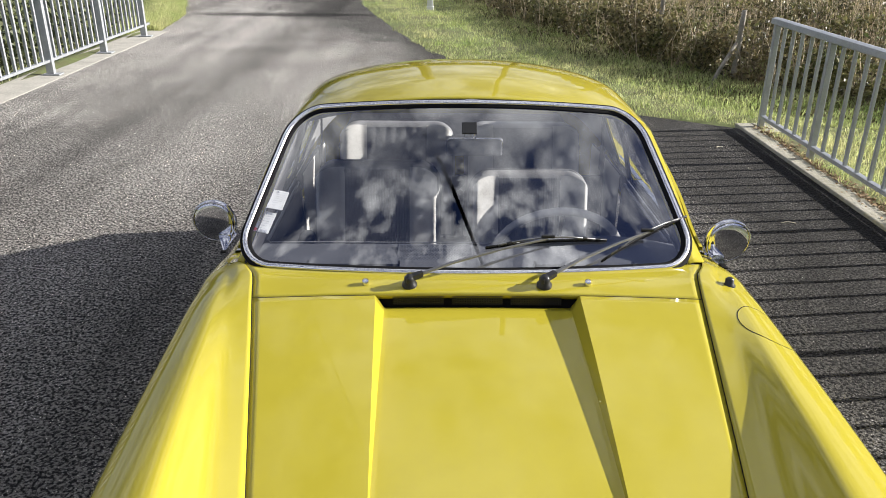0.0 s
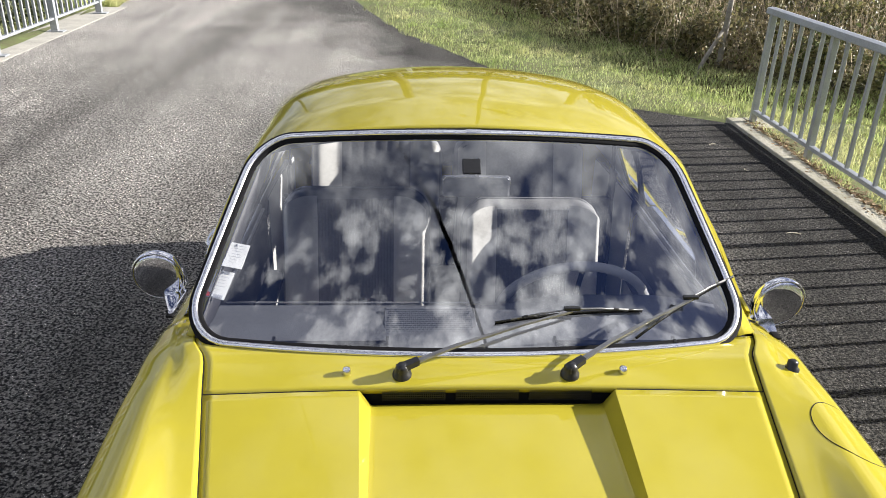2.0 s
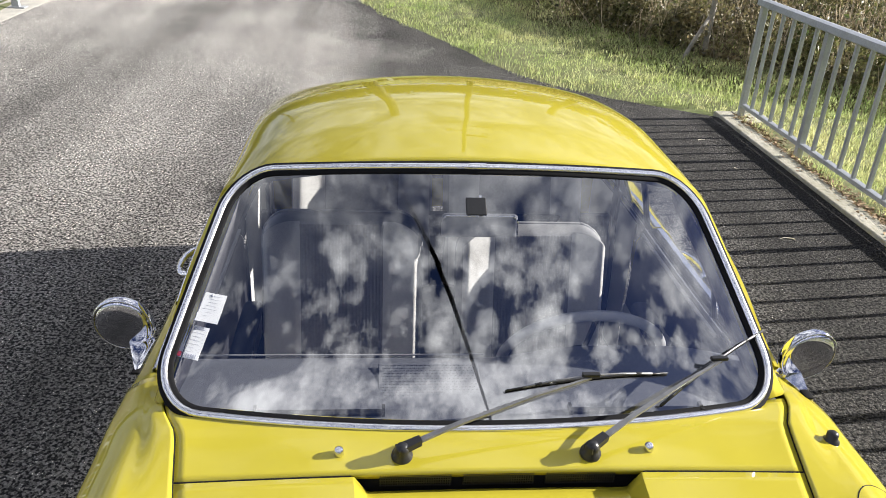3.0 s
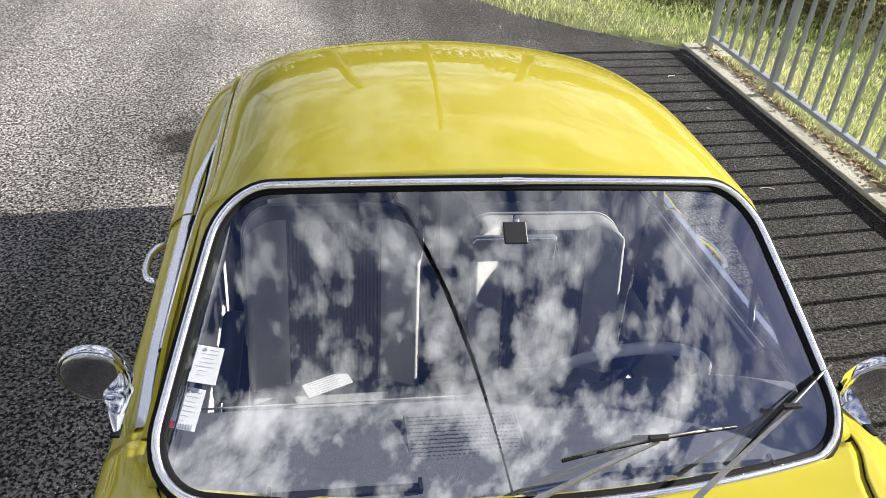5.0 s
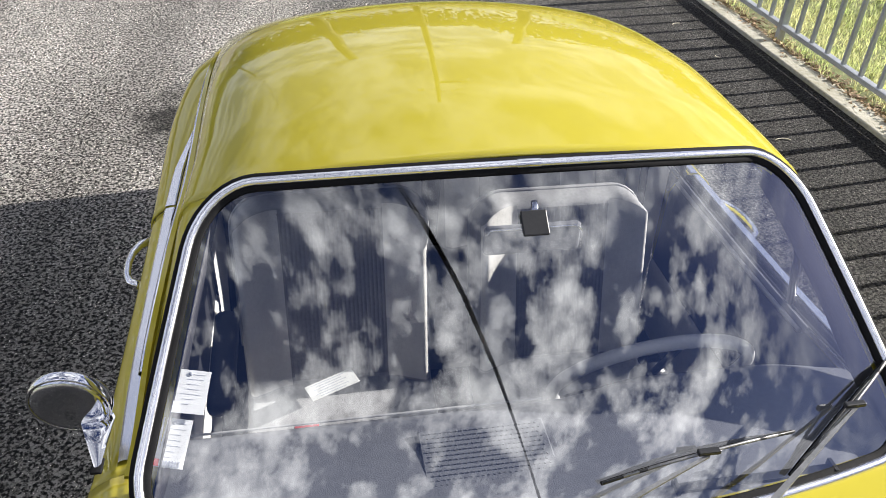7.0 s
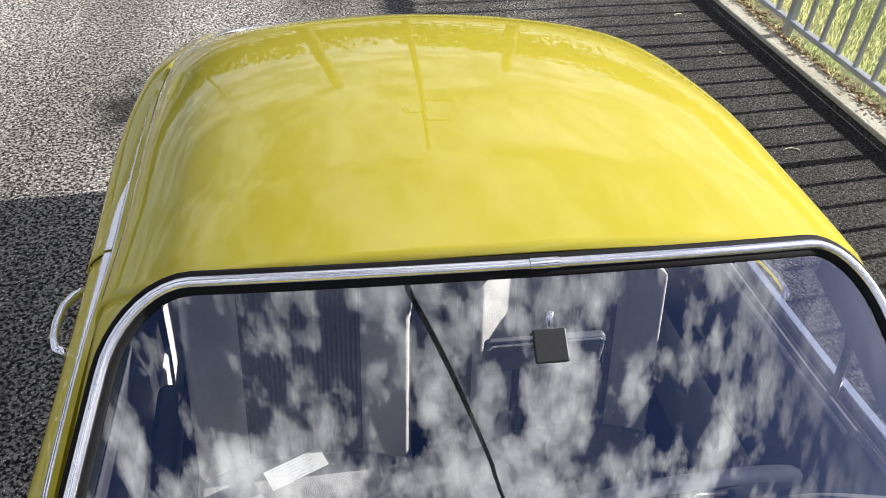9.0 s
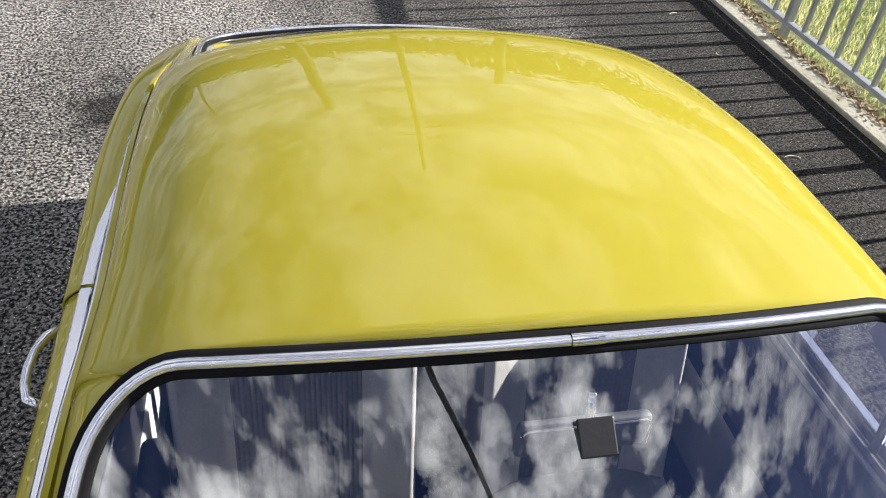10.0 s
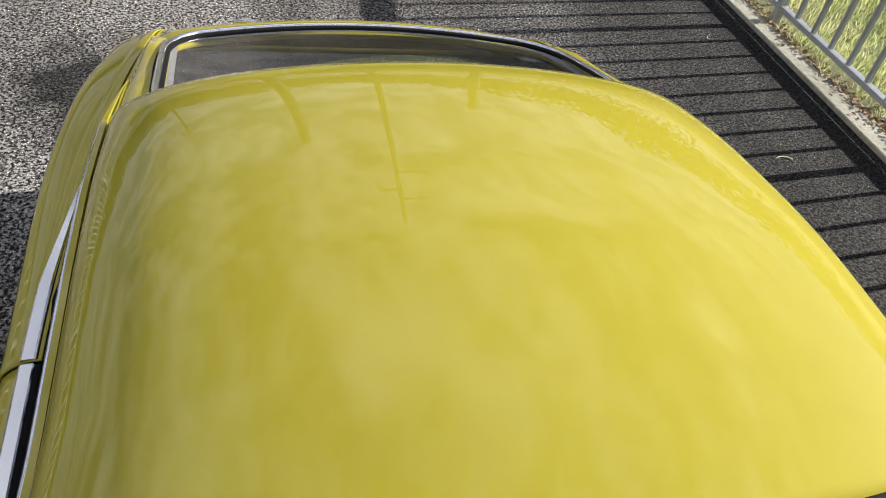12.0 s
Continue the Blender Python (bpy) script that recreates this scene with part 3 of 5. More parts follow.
for sgn in (1, -1):
    flip = (lambda g: g) if sgn > 0 else mirror_x
    off = (lambda g: ([(x + ROOF_X, y, z) for x, y, z in flip(g)[0]], g[1]))
    # windscreen pillar: between glass and gutter, running into the front edge of the roof
    rows = []
    ends = [screen(sgn * 1.0, 1.0), roof_point(sgn * 1.0, 0.0)]
    us = np.linspace(-0.04, 1, 15)
    for k in range(25):
        b = k / 24
        p, q = screen(sgn * 1.0, b), gutter(0.20 + (ends[1].y - 0.20) * b)
        q = Vector((sgn * q.x, q.y, q.z))
        n = Vector((sgn * 0.5, -0.45, 0.7)).normalized()
        d = (q - p).length
        row = []
        for u in us:
            edge = roof_point(sgn * (0.86 + 0.14 * max(u, 0.0)), 0.0) - ends[0].lerp(ends[1], u)
            bulge = n * (0.36 * d * max(u, 0) * (1 - u) - 0.003) * (1 - b) - n * (0.006 if u < 0.08 else 0.0)
            row.append(p.lerp(q, u) + edge * b**1.5 + bulge)
        rows.append(row)
    cpart("windscreen_pillar", grid(rows), M_PAINT, solid=0.004)
    # rear pillar, between the back window, the gutter and the shoulder
    rows = []
    for k in range(33):
        b = k / 32
        y = 1.40 + 0.72 * b
        p, q = rear_screen(1.0, min(1, b * 1.0)), gutter(y)
        q = Vector((q.x, y, q.z - max(0, y - 2.0) * 0.4))
        n = Vector((0.6, 0.2, 0.75)).normalized()
        d = (q - p).length
        rows.append([p.lerp(q, u) + n * 0.10 * d * 4 * u * (1 - u) for u in np.linspace(-0.05, 1, 9)])
    cpart("rear_pillar", flip(grid(rows)), M_PAINT, solid=0.004)
    inner = [[q - Vector((0.012, 0, 0.012)) for q in r] for r in rows]
    cpart("rear_pillar_lining", flip(grid(inner)), M_SHELL, "grey rear pillar lining")
    rows = []
    for y in np.linspace(1.36, 2.12, 28):
        q, (sx, sz) = gutter(y) - Vector((0, 0, max(0, y - 2.0) * 0.4)), half(y)[0]
        s = Vector((sx, y, sz))
        rows.append([q.lerp(s, u) for u in np.linspace(0, 1, 6)])
    cpart("rear_pillar", flip(grid(rows)), M_PAINT, solid=0.004)
    cpart("rear_pillar_lining", flip(grid([[q - Vector((0.014, 0, 0.002)) for q in r] for r in rows])), M_SHELL, "grey rear pillar lining")
    # gutter lip
    ys = np.linspace(0.26, 1.70, 70)
    pts = [gutter(y) for y in ys]
    outs = [Vector((1, 0, 0))] * 70
    ups = []
    for i in range(70):
        d = (pts[min(i + 1, 69)] - pts[max(i - 1, 0)]).normalized()
        ups.append(d.cross(Vector((-1, 0, 0))).normalized())
    ups = [u if u.z > 0 else -u for u in ups]
    # it dies away down the rear pillar
    fade = [min(1.0, max(0.12, (1.72 - y) / 0.25)) for y in ys]
    outs, ups = [o * k for o, k in zip(outs, fade)], [u * k for u, k in zip(ups, fade)]
    cpart("drip_rail", off(sweep(pts, outs, ups, [(-0.012, -0.002), (-0.006, 0.004), (-0.003, 0.004), (-0.002, -0.005), (0.003, -0.005), (0.004, 0.0075), (0.0130, 0.0060), (0.0150, -0.004), (0.004, -0.010), (-0.008, -0.008)], closed=False)), M_PAINT, smooth="auto")
    # side glass, its rear half behind a post
    for name, y0, y1 in (("vent_window", 0.33, 0.585), ("side_window", 0.61, 1.155), ("quarter_window", 1.175, 1.52)):
        rows = []
        for y in np.linspace(y0, y1, 16):
            g = gutter(y) + Vector((0.004, 0, -0.012))
            x, z = half(y)[0]
            f = Vector((x - 0.0075, y, z - 0.004))
            if g.z < f.z + 0.01:
                g.z = f.z + 0.01
            rows.append([f.lerp(g, u) + Vector((0.012, 0, 0)) * 4 * u * (1 - u) for u in np.linspace(0, 1, 9)])
        gl = cpart(name, flip(grid(rows)), M_GLASS_SIDE, solid=0.004)
        gl.visible_shadow = False
    for y, w, mt in ((0.598, 0.012, M_BLACK), (1.165, 0.014, M_RUBBER)):
        g, (x, z) = gutter(y) + Vector((0.004, 0, -0.012)), half(y)[0]
        cpart("window_post", flip(tube([(x - 0.012, y, z - 0.02), ((x + g.x) / 2 + 0.006, y, (z + g.z) / 2), tuple(g)], w / 1.4, 6)), mt)
    # chrome strip under the gutter, the length of the windows
    ys = np.linspace(0.40, 1.5, 40)
    cpart("window_frame", off(sweep([gutter(y) + Vector((0.013, 0, -0.012)) for y in ys], [Vector((1, 0, 0))] * 40, [Vector((0, 0, 1))] * 40, [(-0.006, -0.008), (0.006, -0.008), (0.010, 0.0), (0.006, 0.006), (-0.006, 0.006)], closed=False)), M_CHROME, "thin chrome window frame")
    # belt: chrome strip in two lengths, and the black window channel beside it
    for y0, y1 in ((0.33, 1.16), (1.170, 1.66)):
        ys = np.linspace(y0, y1, 30)
        pts = [Vector((half(y)[0][0], y, half(y)[0][1])) for y in ys]
        k = [min(1, (1.70 - y) / 0.35) for y in ys]
        rows = [[p + Vector((o * s, 0, u)) for o, u in ((0.010, -0.006), (0.0105, 0.004), (0.013, 0.0060), (0.032, 0.0036), (0.036, -0.001), (0.034, -0.011), (0.010, -0.012))] for p, s in zip(pts, k)]
        cpart("belt_trim", flip(grid(rows, close_u=True)), M_TRIM, "chrome belt strip", smooth=False)
        rows = [[p + Vector((o * s, 0, u)) for o, u in ((-0.022, -0.014), (-0.021, 0.002), (-0.014, 0.003), (-0.011, -0.006), (-0.004, -0.006), (-0.001, 0.003), (0.0095, 0.0035), (0.0097, -0.012))] for p, s in zip(pts, k)]
        cpart("window_channel", flip(grid(rows, close_u=True)), M_RUBBER, "black rubber window channel")
        rows = [[p + Vector((o * s, 0, u)) for o, u in ((-0.027, -0.010), (-0.027, 0.0040), (-0.025, 0.0055), (-0.0235, 0.0045), (-0.0225, -0.010))] for p, s in zip(pts, k)]
        cpart("inner_belt_trim", flip(grid(rows, close_u=True)), M_TRIM, "thin chrome inner strip", smooth=False)


# bonnet with a sunk, tapering middle panel that ends in an air outlet
HOOD_Y0, HOOD_Y1 = -1.30, -0.055


def recess(y):
    k = min(1, max(0, (y + 0.90) / (0.90 - 0.055)))
    return 0.250 - 0.030 * (1 - k), 0.025 * k, 0.034 * k


def hood_z(x, y):
    xi, zi = spl(SY, XI, y), spl(SY, ZI, y)
    return zi + 0.011 * (1 - (x / xi) ** 2)


def hood_rows():
    rows = []
    for y in np.linspace(HOOD_Y0, HOOD_Y1, 64):
        xi = spl(SY, XI, y) - 0.0006
        xo, wall, depth = recess(y)
        xs = list(np.linspace(xi, xo + 0.004, 14)) + [xo]
        row = [(x, y, hood_z(x, y)) for x in xs]
        xf = xo - wall
        row += [(xf + 0.004, y, hood_z(xf, y) - depth * 0.97), (xf - 0.002, y, hood_z(xf, y) - depth)]
        row += [(x, y, hood_z(x, y) - depth) for x in np.linspace(xf - 0.008, 0, 9)]
        rows.append([(-x, y2, z) for x, y2, z in row][:-1] + row[::-1])
    return rows


cpart("bonnet", lean(grid(hood_rows())), M_PAINT, "yellow bonnet with sunk tapering middle panel", smooth="auto", solid=0.004)
xo, wall, depth = recess(HOOD_Y1)
xf = xo - wall
zt, zb = hood_z(0.2, HOOD_Y1), hood_z(0.2, HOOD_Y1) - depth
cpart("air_outlet", box(0, -0.034, zb + depth / 2 - 0.012, 2 * xo - 0.004, 0.012, depth + 0.012), M_RUBBER, "dark air outlet under the cowl", smooth=False)
for cx in (-0.145, 0.0, 0.145):
    geo = []
    for k in range(5):
        geo.append(box(cx, -0.046, zb + 0.006 + k * 0.0055, 0.125, 0.004, 0.0016))
    for k in range(30):
        geo.append(box(cx - 0.06 + k * 0.120 / 29, -0.047, (zt + zb) / 2, 0.0012, 0.003, depth * 0.8))
    cpart("outlet_grille", merge(*geo), M_BLACK, "fine dark mesh grille", smooth=False)

# cowl between bonnet and windscreen
rows = []
for u in np.linspace(-1, 1, 61):
    foot = screen(u * 0.995, 0.0)
    row = []
    for v in np.linspace(0, 1, 14):
        y = -0.050 + (foot.y + 0.012 + 0.05) * v
        x = u * (spl(SY, XI, y) - GAP)
        z0 = hood_z(u * 0.55, -0.05)
        mid = z0 + (foot.z - 0.006 - z0) * v + 0.004 * math.sin(math.pi * v)
        k = u**6
        row.append((x, y, mid * (1 - k) + spl(SY, ZI, y) * k))
    rows.append([(row[0][0], row[0][1] + 0.004, row[0][2] - 0.014)] + row)
cpart("cowl", grid(rows), M_PAINT, "yellow cowl panel", solid=0.003)

# boot lid, nose and tail panels, floor
rows = []
for y in np.linspace(2.16, 2.62, 30):
    xi, zi = spl(SY, XI, y) - GAP, spl(SY, ZI, y)
    rows.append([(xi * u, y, zi + (spl([2.16, 2.3, 2.45, 2.62], [0.040, 0.050, 0.03, 0.0], y)) * (1 - u * u)) for u in np.linspace(-1, 1, 25)])
cpart("boot_lid", grid(rows), M_PAINT, "yellow engine lid", solid=0.004)
cpart("boot_badge", box(-0.315, 2.31, 0.806, 0.06, 0.012, 0.012, 0.003), M_CHROME, "small chrome badge")
for y, name in ((-1.318, "nose_panel"), (2.618, "tail_panel")):
    h = half(y)
    top = [(x, y, z) for x, z in h]
    cpart(name, grid([[(u * x, yy - math.copysign(0.02, -yy) * (1 - u * u), z) for x, yy, z in top] for u in np.linspace(-1, 1, 15)]), M_PAINT, solid=0.004)
cpart("underbody", merge(box(0, 0.65, 0.23, 1.3, 2.1, 0.04), box(0, 0.12, 0.5, 1.25, 0.03, 0.5), box(0, 1.42, 0.48, 1.25, 0.03, 0.46)), M_CARPET, "dark floor pan", smooth=False)
for x in (-0.62, 0.62):
    for y in WHEELS:
        w = empty("wheel", x, y, 0.285)
        w.parent = car
        rot = Matrix.Rotation(radians(90), 4, "Y")
        make("tyre", move(revolve([(0.19, -0.07), (0.27, -0.075), (0.285, -0.05), (0.285, 0.05), (0.27, 0.075), (0.19, 0.07), (0.19, -0.07)], 32), rot), M_TYRE, w)
        make("rim", move(revolve([(0.0, -0.03), (0.06, -0.035), (0.12, -0.02), (0.17, -0.055), (0.195, -0.06), (0.195, 0.06), (0.17, 0.055), (0.12, 0.02), (0.06, 0.035), (0.0, 0.03)], 32), rot), M_CHROME, w)


def seam(points, r=0.0022, name="panel_gap"):
    cpart(name, lean(tube(points, r, 5, caps=False)), M_RUBBER)


for sgn in (1, -1):
    seam([(sgn * spl(SY, XI, y), y, spl(SY, ZI, y) - 0.0008) for y in np.linspace(-1.3, 0.10, 60)], 0.0024)
    for y in (0.30, 1.165):
        seam([(sgn * (x - 0.002), y, z - 0.001) for x, z in half(y)[4:]], 0.003)
seam([(x, -0.0525, hood_z(x, -0.0525) - 0.003) for x in np.linspace(-0.552, -0.255, 16)], 0.003)
seam([(x, -0.0525, hood_z(x, -0.0525) - 0.003) for x in np.linspace(0.255, 0.552, 16)], 0.003)

# fuel flap: a round joint in the fender
flap = []
for k in range(41):
    w = 2 * math.pi * k / 40
    y, x = -0.165 + 0.084 * math.cos(w), 0.672 + 0.068 * math.sin(w)
    h = half(y)
    top = max(range(len(h)), key=lambda i: h[i][0])
    z = float(np.interp(x, [q[0] for q in h[: top + 1]], [q[1] for q in h[: top + 1]]))
    flap.append((x, y, z + 0.0040))
cpart("fuel_flap_joint", lean(tube(flap, 0.0011, 5, caps=False)), M_RUBBER, "thin joint of a round fuel flap")
cpart("aerial_base", merge(move(revolve([(0.0, -0.01), (0.016, -0.01), (0.016, 0.004), (0.011, 0.008), (0.011, 0.02), (0.006, 0.024), (0.0, 0.025)], 16), Matrix.Translation((0.648, 0.031, 0.868)))), M_BLACK, "black aerial base")


def glass_at(x, y, lift=0.0):
    """The windscreen's outer face at a plan position, raised by lift."""
    a, b = x / 0.6, 0.3
    for _ in range(25):
        p, e = screen(a, b), 1e-4
        da, db = (screen(a + e, b) - p) / e, (screen(a, b + e) - p) / e
        det = da.x * db.y - da.y * db.x
        rx, ry = x - p.x, y - p.y
        a, b = a + (rx * db.y - ry * db.x) / det, b + (da.x * ry - da.y * rx) / det
    n = da.cross(db).normalized()
    n = n if n.z > 0 else -n
    return screen(a, b) + n * lift


def wiper(pivot, inner, outer, hold, lab):
    w = empty("wiper", *pivot)
    w.parent = car
    inv = Matrix.Translation((-pivot[0], -pivot[1], -pivot[2]))

    def add(name, geo, material, **kw):
        make(name, move(geo, inv), material, w, **kw)

    px, py, pz = pivot
    n = Vector((0, -0.25, 0.97))
    add("pivot", move(revolve([(0.0, -0.012), (0.019, -0.012), (0.019, -0.004), (0.013, 0.0), (0.013, 0.014), (0.009, 0.021), (0.0, 0.023)], 16), Matrix.Translation(pivot) @ n.to_track_quat("Z", "Y").to_matrix().to_4x4()), M_BLACK)
    h = glass_at(*hold, 0.030)
    p0 = Vector(pivot) + n * 0.012
    d = h - p0
    side = d.cross(Vector((0, 0, 1))).normalized()

    def flat(pts, widths, t):
        rows = []
        for q, wd in zip(pts, widths):
            rows.append([q + side * wd + Vector((0, 0, t)), q - side * wd + Vector((0, 0, t)), q - side * wd - Vector((0, 0, t)), q + side * wd - Vector((0, 0, t))])
        v, f = grid(rows, close_u=True)
        return v, f + [(0, 1, 2, 3), tuple(range(len(v) - 4, len(v)))]

    k1 = p0 + d * 0.09 + Vector((0, 0, 0.004))
    k2 = p0 + d * 0.30 + Vector((0, 0, 0.010))
    k3 = p0 + d * 0.7 + Vector((0, 0, 0.008))
    add("arm_head", flat([p0 - d.normalized() * 0.01, k1], [0.010, 0.008], 0.006), M_BLACK, smooth=False)
    add("arm", flat([k1 - d.normalized() * 0.01, k2, k3, h], [0.006, 0.0048, 0.003, 0.0022], 0.0022), M_WIPER, smooth=False)
    ends = [glass_at(inner[0] + (outer[0] - inner[0]) * k / 10, inner[1] + (outer[1] - inner[1]) * k / 10, 0.0) for k in range(11)]
    along = (ends[-1] - ends[0]).normalized()
    nn = Vector((0, -0.55, 0.83))
    add("rubber", tube([e + nn * 0.007 for e in ends], 0.0032, 5), M_RUBBER)
    add("blade_spine", tube([e + nn * 0.013 for e in ends], 0.0024, 4), M_BLACK)
    mid = ends[5]
    add("bridge", tube([ends[1] + nn * 0.014, ends[3] + nn * 0.024, ends[5] + nn * 0.030, ends[7] + nn * 0.024, ends[9] + nn * 0.014], 0.0026, 4), M_WIPER)
    for k in (2, 8):
        add("claw", tube([ends[k - 1] + nn * 0.010, ends[k] + nn * 0.020, ends[k + 1] + nn * 0.010], 0.003, 4), M_BLACK)
    add("clip", box(*(mid + nn * 0.032), 0.035, 0.010, 0.008, 0.002), M_BLACK, smooth=False)
    tagged(w, lab)


wiper((-0.168, -0.016, 0.898), (0.026, 0.100), (0.350, 0.146), (0.185, 0.122), "black wiper with slim metal arm")
wiper((0.167, -0.018, 0.899), (0.330, 0.098), (0.592, 0.262), (0.462, 0.180), "black wiper with slim metal arm")
for x in (-0.278, 0.278):
    cpart("washer_nozzle", move(revolve([(0.0, -0.012), (0.0085, -0.012), (0.009, 0.0), (0.007, 0.006), (0.0, 0.009)], 14), Matrix.Translation((x, -0.004, 0.894))), M_CHROME, "tiny chrome washer nozzle")


def door_mirror(cx, cy, cz, foot):
    m = empty("door_mirror", *foot)
    m.parent = car
    sg = -1 if cx < 0 else 1
    inv = Matrix.Translation((-foot[0], -foot[1], -foot[2]))
    turn = Matrix.Translation((cx, cy, cz)) @ Vector((-0.08 * sg, 0.99, 0.06)).to_track_quat("Z", "Y").to_matrix().to_4x4()
    make("housing", move(revolve([(0.0, -0.0085), (0.020, -0.0081), (0.040, -0.0068), (0.052, -0.0050), (0.0585, -0.0030), (0.0605, 0.0)], 48), inv @ turn), M_CHROME, m, "shallow chrome bowl")
    make("rim", move(revolve([(0.0600, -0.002), (0.0625, -0.0035), (0.0655, -0.001), (0.0662, 0.012), (0.063, 0.017), (0.057, 0.013)], 48), inv @ turn), M_CHROME, m, "bright chrome rim")
    make("mirror_glass", move(revolve([(0.0, 0.0115), (0.03, 0.012), (0.058, 0.013)], 32), inv @ turn), M_MIRROR, m)
    # flat wedge: pointed at the fender, wide under the bowl
    f = Vector(foot)
    mid = Vector((cx - 0.036 * sg, cy - 0.002, cz - 0.040))
    across, deep = Vector((-sg * 0.92, 0.38, -0.05)).normalized(), Vector((sg * 0.38, 0.92, 0)).normalized()
    rows = []
    for k in range(11):
        u = k / 10
        p = f.lerp(mid, u)
        w, t = 0.0045 + 0.0215 * u, 0.006 + 0.004 * u
        rows.append([p + across * (w * cu) + deep * (t * cv) for cu, cv in ((-1, -0.5), (-0.8, -1), (0.1, -1.25), (0.8, -1), (1, -0.5), (1, 0.5), (0.8, 1), (-0.8, 1), (-1, 0.5))])
    g = grid(rows, close_u=True)
    make("foot", move((g[0], g[1] + [tuple(range(9)), tuple(range(len(g[0]) - 9, len(g[0])))]), inv), M_CHROME, m, "tapered chrome foot", smooth="auto")
    make("gasket", move(box(f.x, f.y + 0.002, f.z - 0.002, 0.018, 0.03, 0.006, 0.002), inv), M_RUBBER, m)
    tagged(m, "round chrome door mirror on a tapered foot")


door_mirror(-0.762, 0.405, 0.892, (-0.716, 0.318, 0.838))
door_mirror(0.735, 0.290, 0.882, (0.698, 0.205, 0.845))
for sgn in (1, -1):
    pts = [(0.752, 0.915, 0.732), (0.774, 0.928, 0.732), (0.788, 0.965, 0.728), (0.793, 1.01, 0.724), (0.791, 1.06, 0.720), (0.779, 1.10, 0.716), (0.752, 1.125, 0.712)]
    cpart("door_handle", tube([(sgn * x, y, z) for x, y, z in pts], [0.010, 0.010, 0.009, 0.009, 0.009, 0.010, 0.011], 8), M_CHROME, "chrome pull handle")

# ---- inside the car ----
rows = []
for u in np.linspace(-1, 1, 61):
    x = 0.60 * u
    foot = screen(u * 0.97, 0.0)
    hump = math.exp(-(((x - 0.33) / 0.22) ** 4))
    yb = 0.345 + 0.02 * hump
    prof = [(foot.y + 0.012, foot.z - 0.012), (foot.y + 0.05, foot.z - 0.020), (0.25, 0.868 + 0.012 * hump), (yb - 0.02, 0.856 + 0.020 * hump), (yb, 0.845 + 0.016 * hump), (yb + 0.008, 0.825), (yb - 0.01, 0.76), (yb - 0.03, 0.62), (yb - 0.08, 0.55)]
    rows.append([(x, y, z) for y, z in prof])
cpart("dashboard", grid(rows), M_DASH, "dark grey vinyl dashboard")
cpart("dash_lip", tube([(x, 0.347, 0.852) for x in np.linspace(-0.59, 0.02, 10)], 0.0022, 5), M_VINYL_EDGE, "thin pale edge line")
cpart("speaker_plate", box(-0.105, 0.222, 0.8690, 0.21, 0.13, 0.006, 0.002), M_DASH, "grey speaker panel", smooth=False)
geo = []
for i in range(22):
    for j in range(13):
        geo.append(box(-0.20 + i * 0.0088 + (j % 2) * 0.004, 0.168 + j * 0.0092, 0.8730, 0.0026, 0.0026, 0.002))
cpart("speaker_grille", merge(*geo), M_DASH, "finely dimpled grey speaker grille", smooth=False)
for x0, x1 in ((-0.44, -0.20), (0.16, 0.42)):
    cpart("demister_vent", merge(box((x0 + x1) / 2, 0.112, 0.884, x1 - x0, 0.016, 0.006, 0.002), box(x0, 0.112, 0.888, 0.006, 0.024, 0.012), box(x1, 0.112, 0.888, 0.006, 0.024, 0.012)), M_BLACK, "black demister slot", smooth=False)
wheel_c, tilt = Vector((0.268, 0.436, 0.778)), Matrix.Rotation(radians(26), 4, "X") @ Matrix.Rotation(radians(90), 4, "X")
sw = empty("steering_wheel", *wheel_c)
sw.parent = car
ring = [tuple(tilt @ Vector((0.19 * math.cos(2 * math.pi * k / 48), 0.19 * math.sin(2 * math.pi * k / 48), 0))) for k in range(49)]
make("rim", tube(ring, 0.0125, 10, caps=False), M_RIM, sw)
for a in (210, 330, 90):
    make("spoke", tube([(0, 0, 0), tuple(tilt @ Vector((0.185 * math.cos(radians(a)), 0.185 * math.sin(radians(a)), 0)))], 0.007, 6), M_BLACK, sw)
make("hub", move(revolve([(0.0, 0.02), (0.03, 0.016), (0.04, 0.0), (0.03, -0.02)], 20), tilt), M_BLACK, sw)


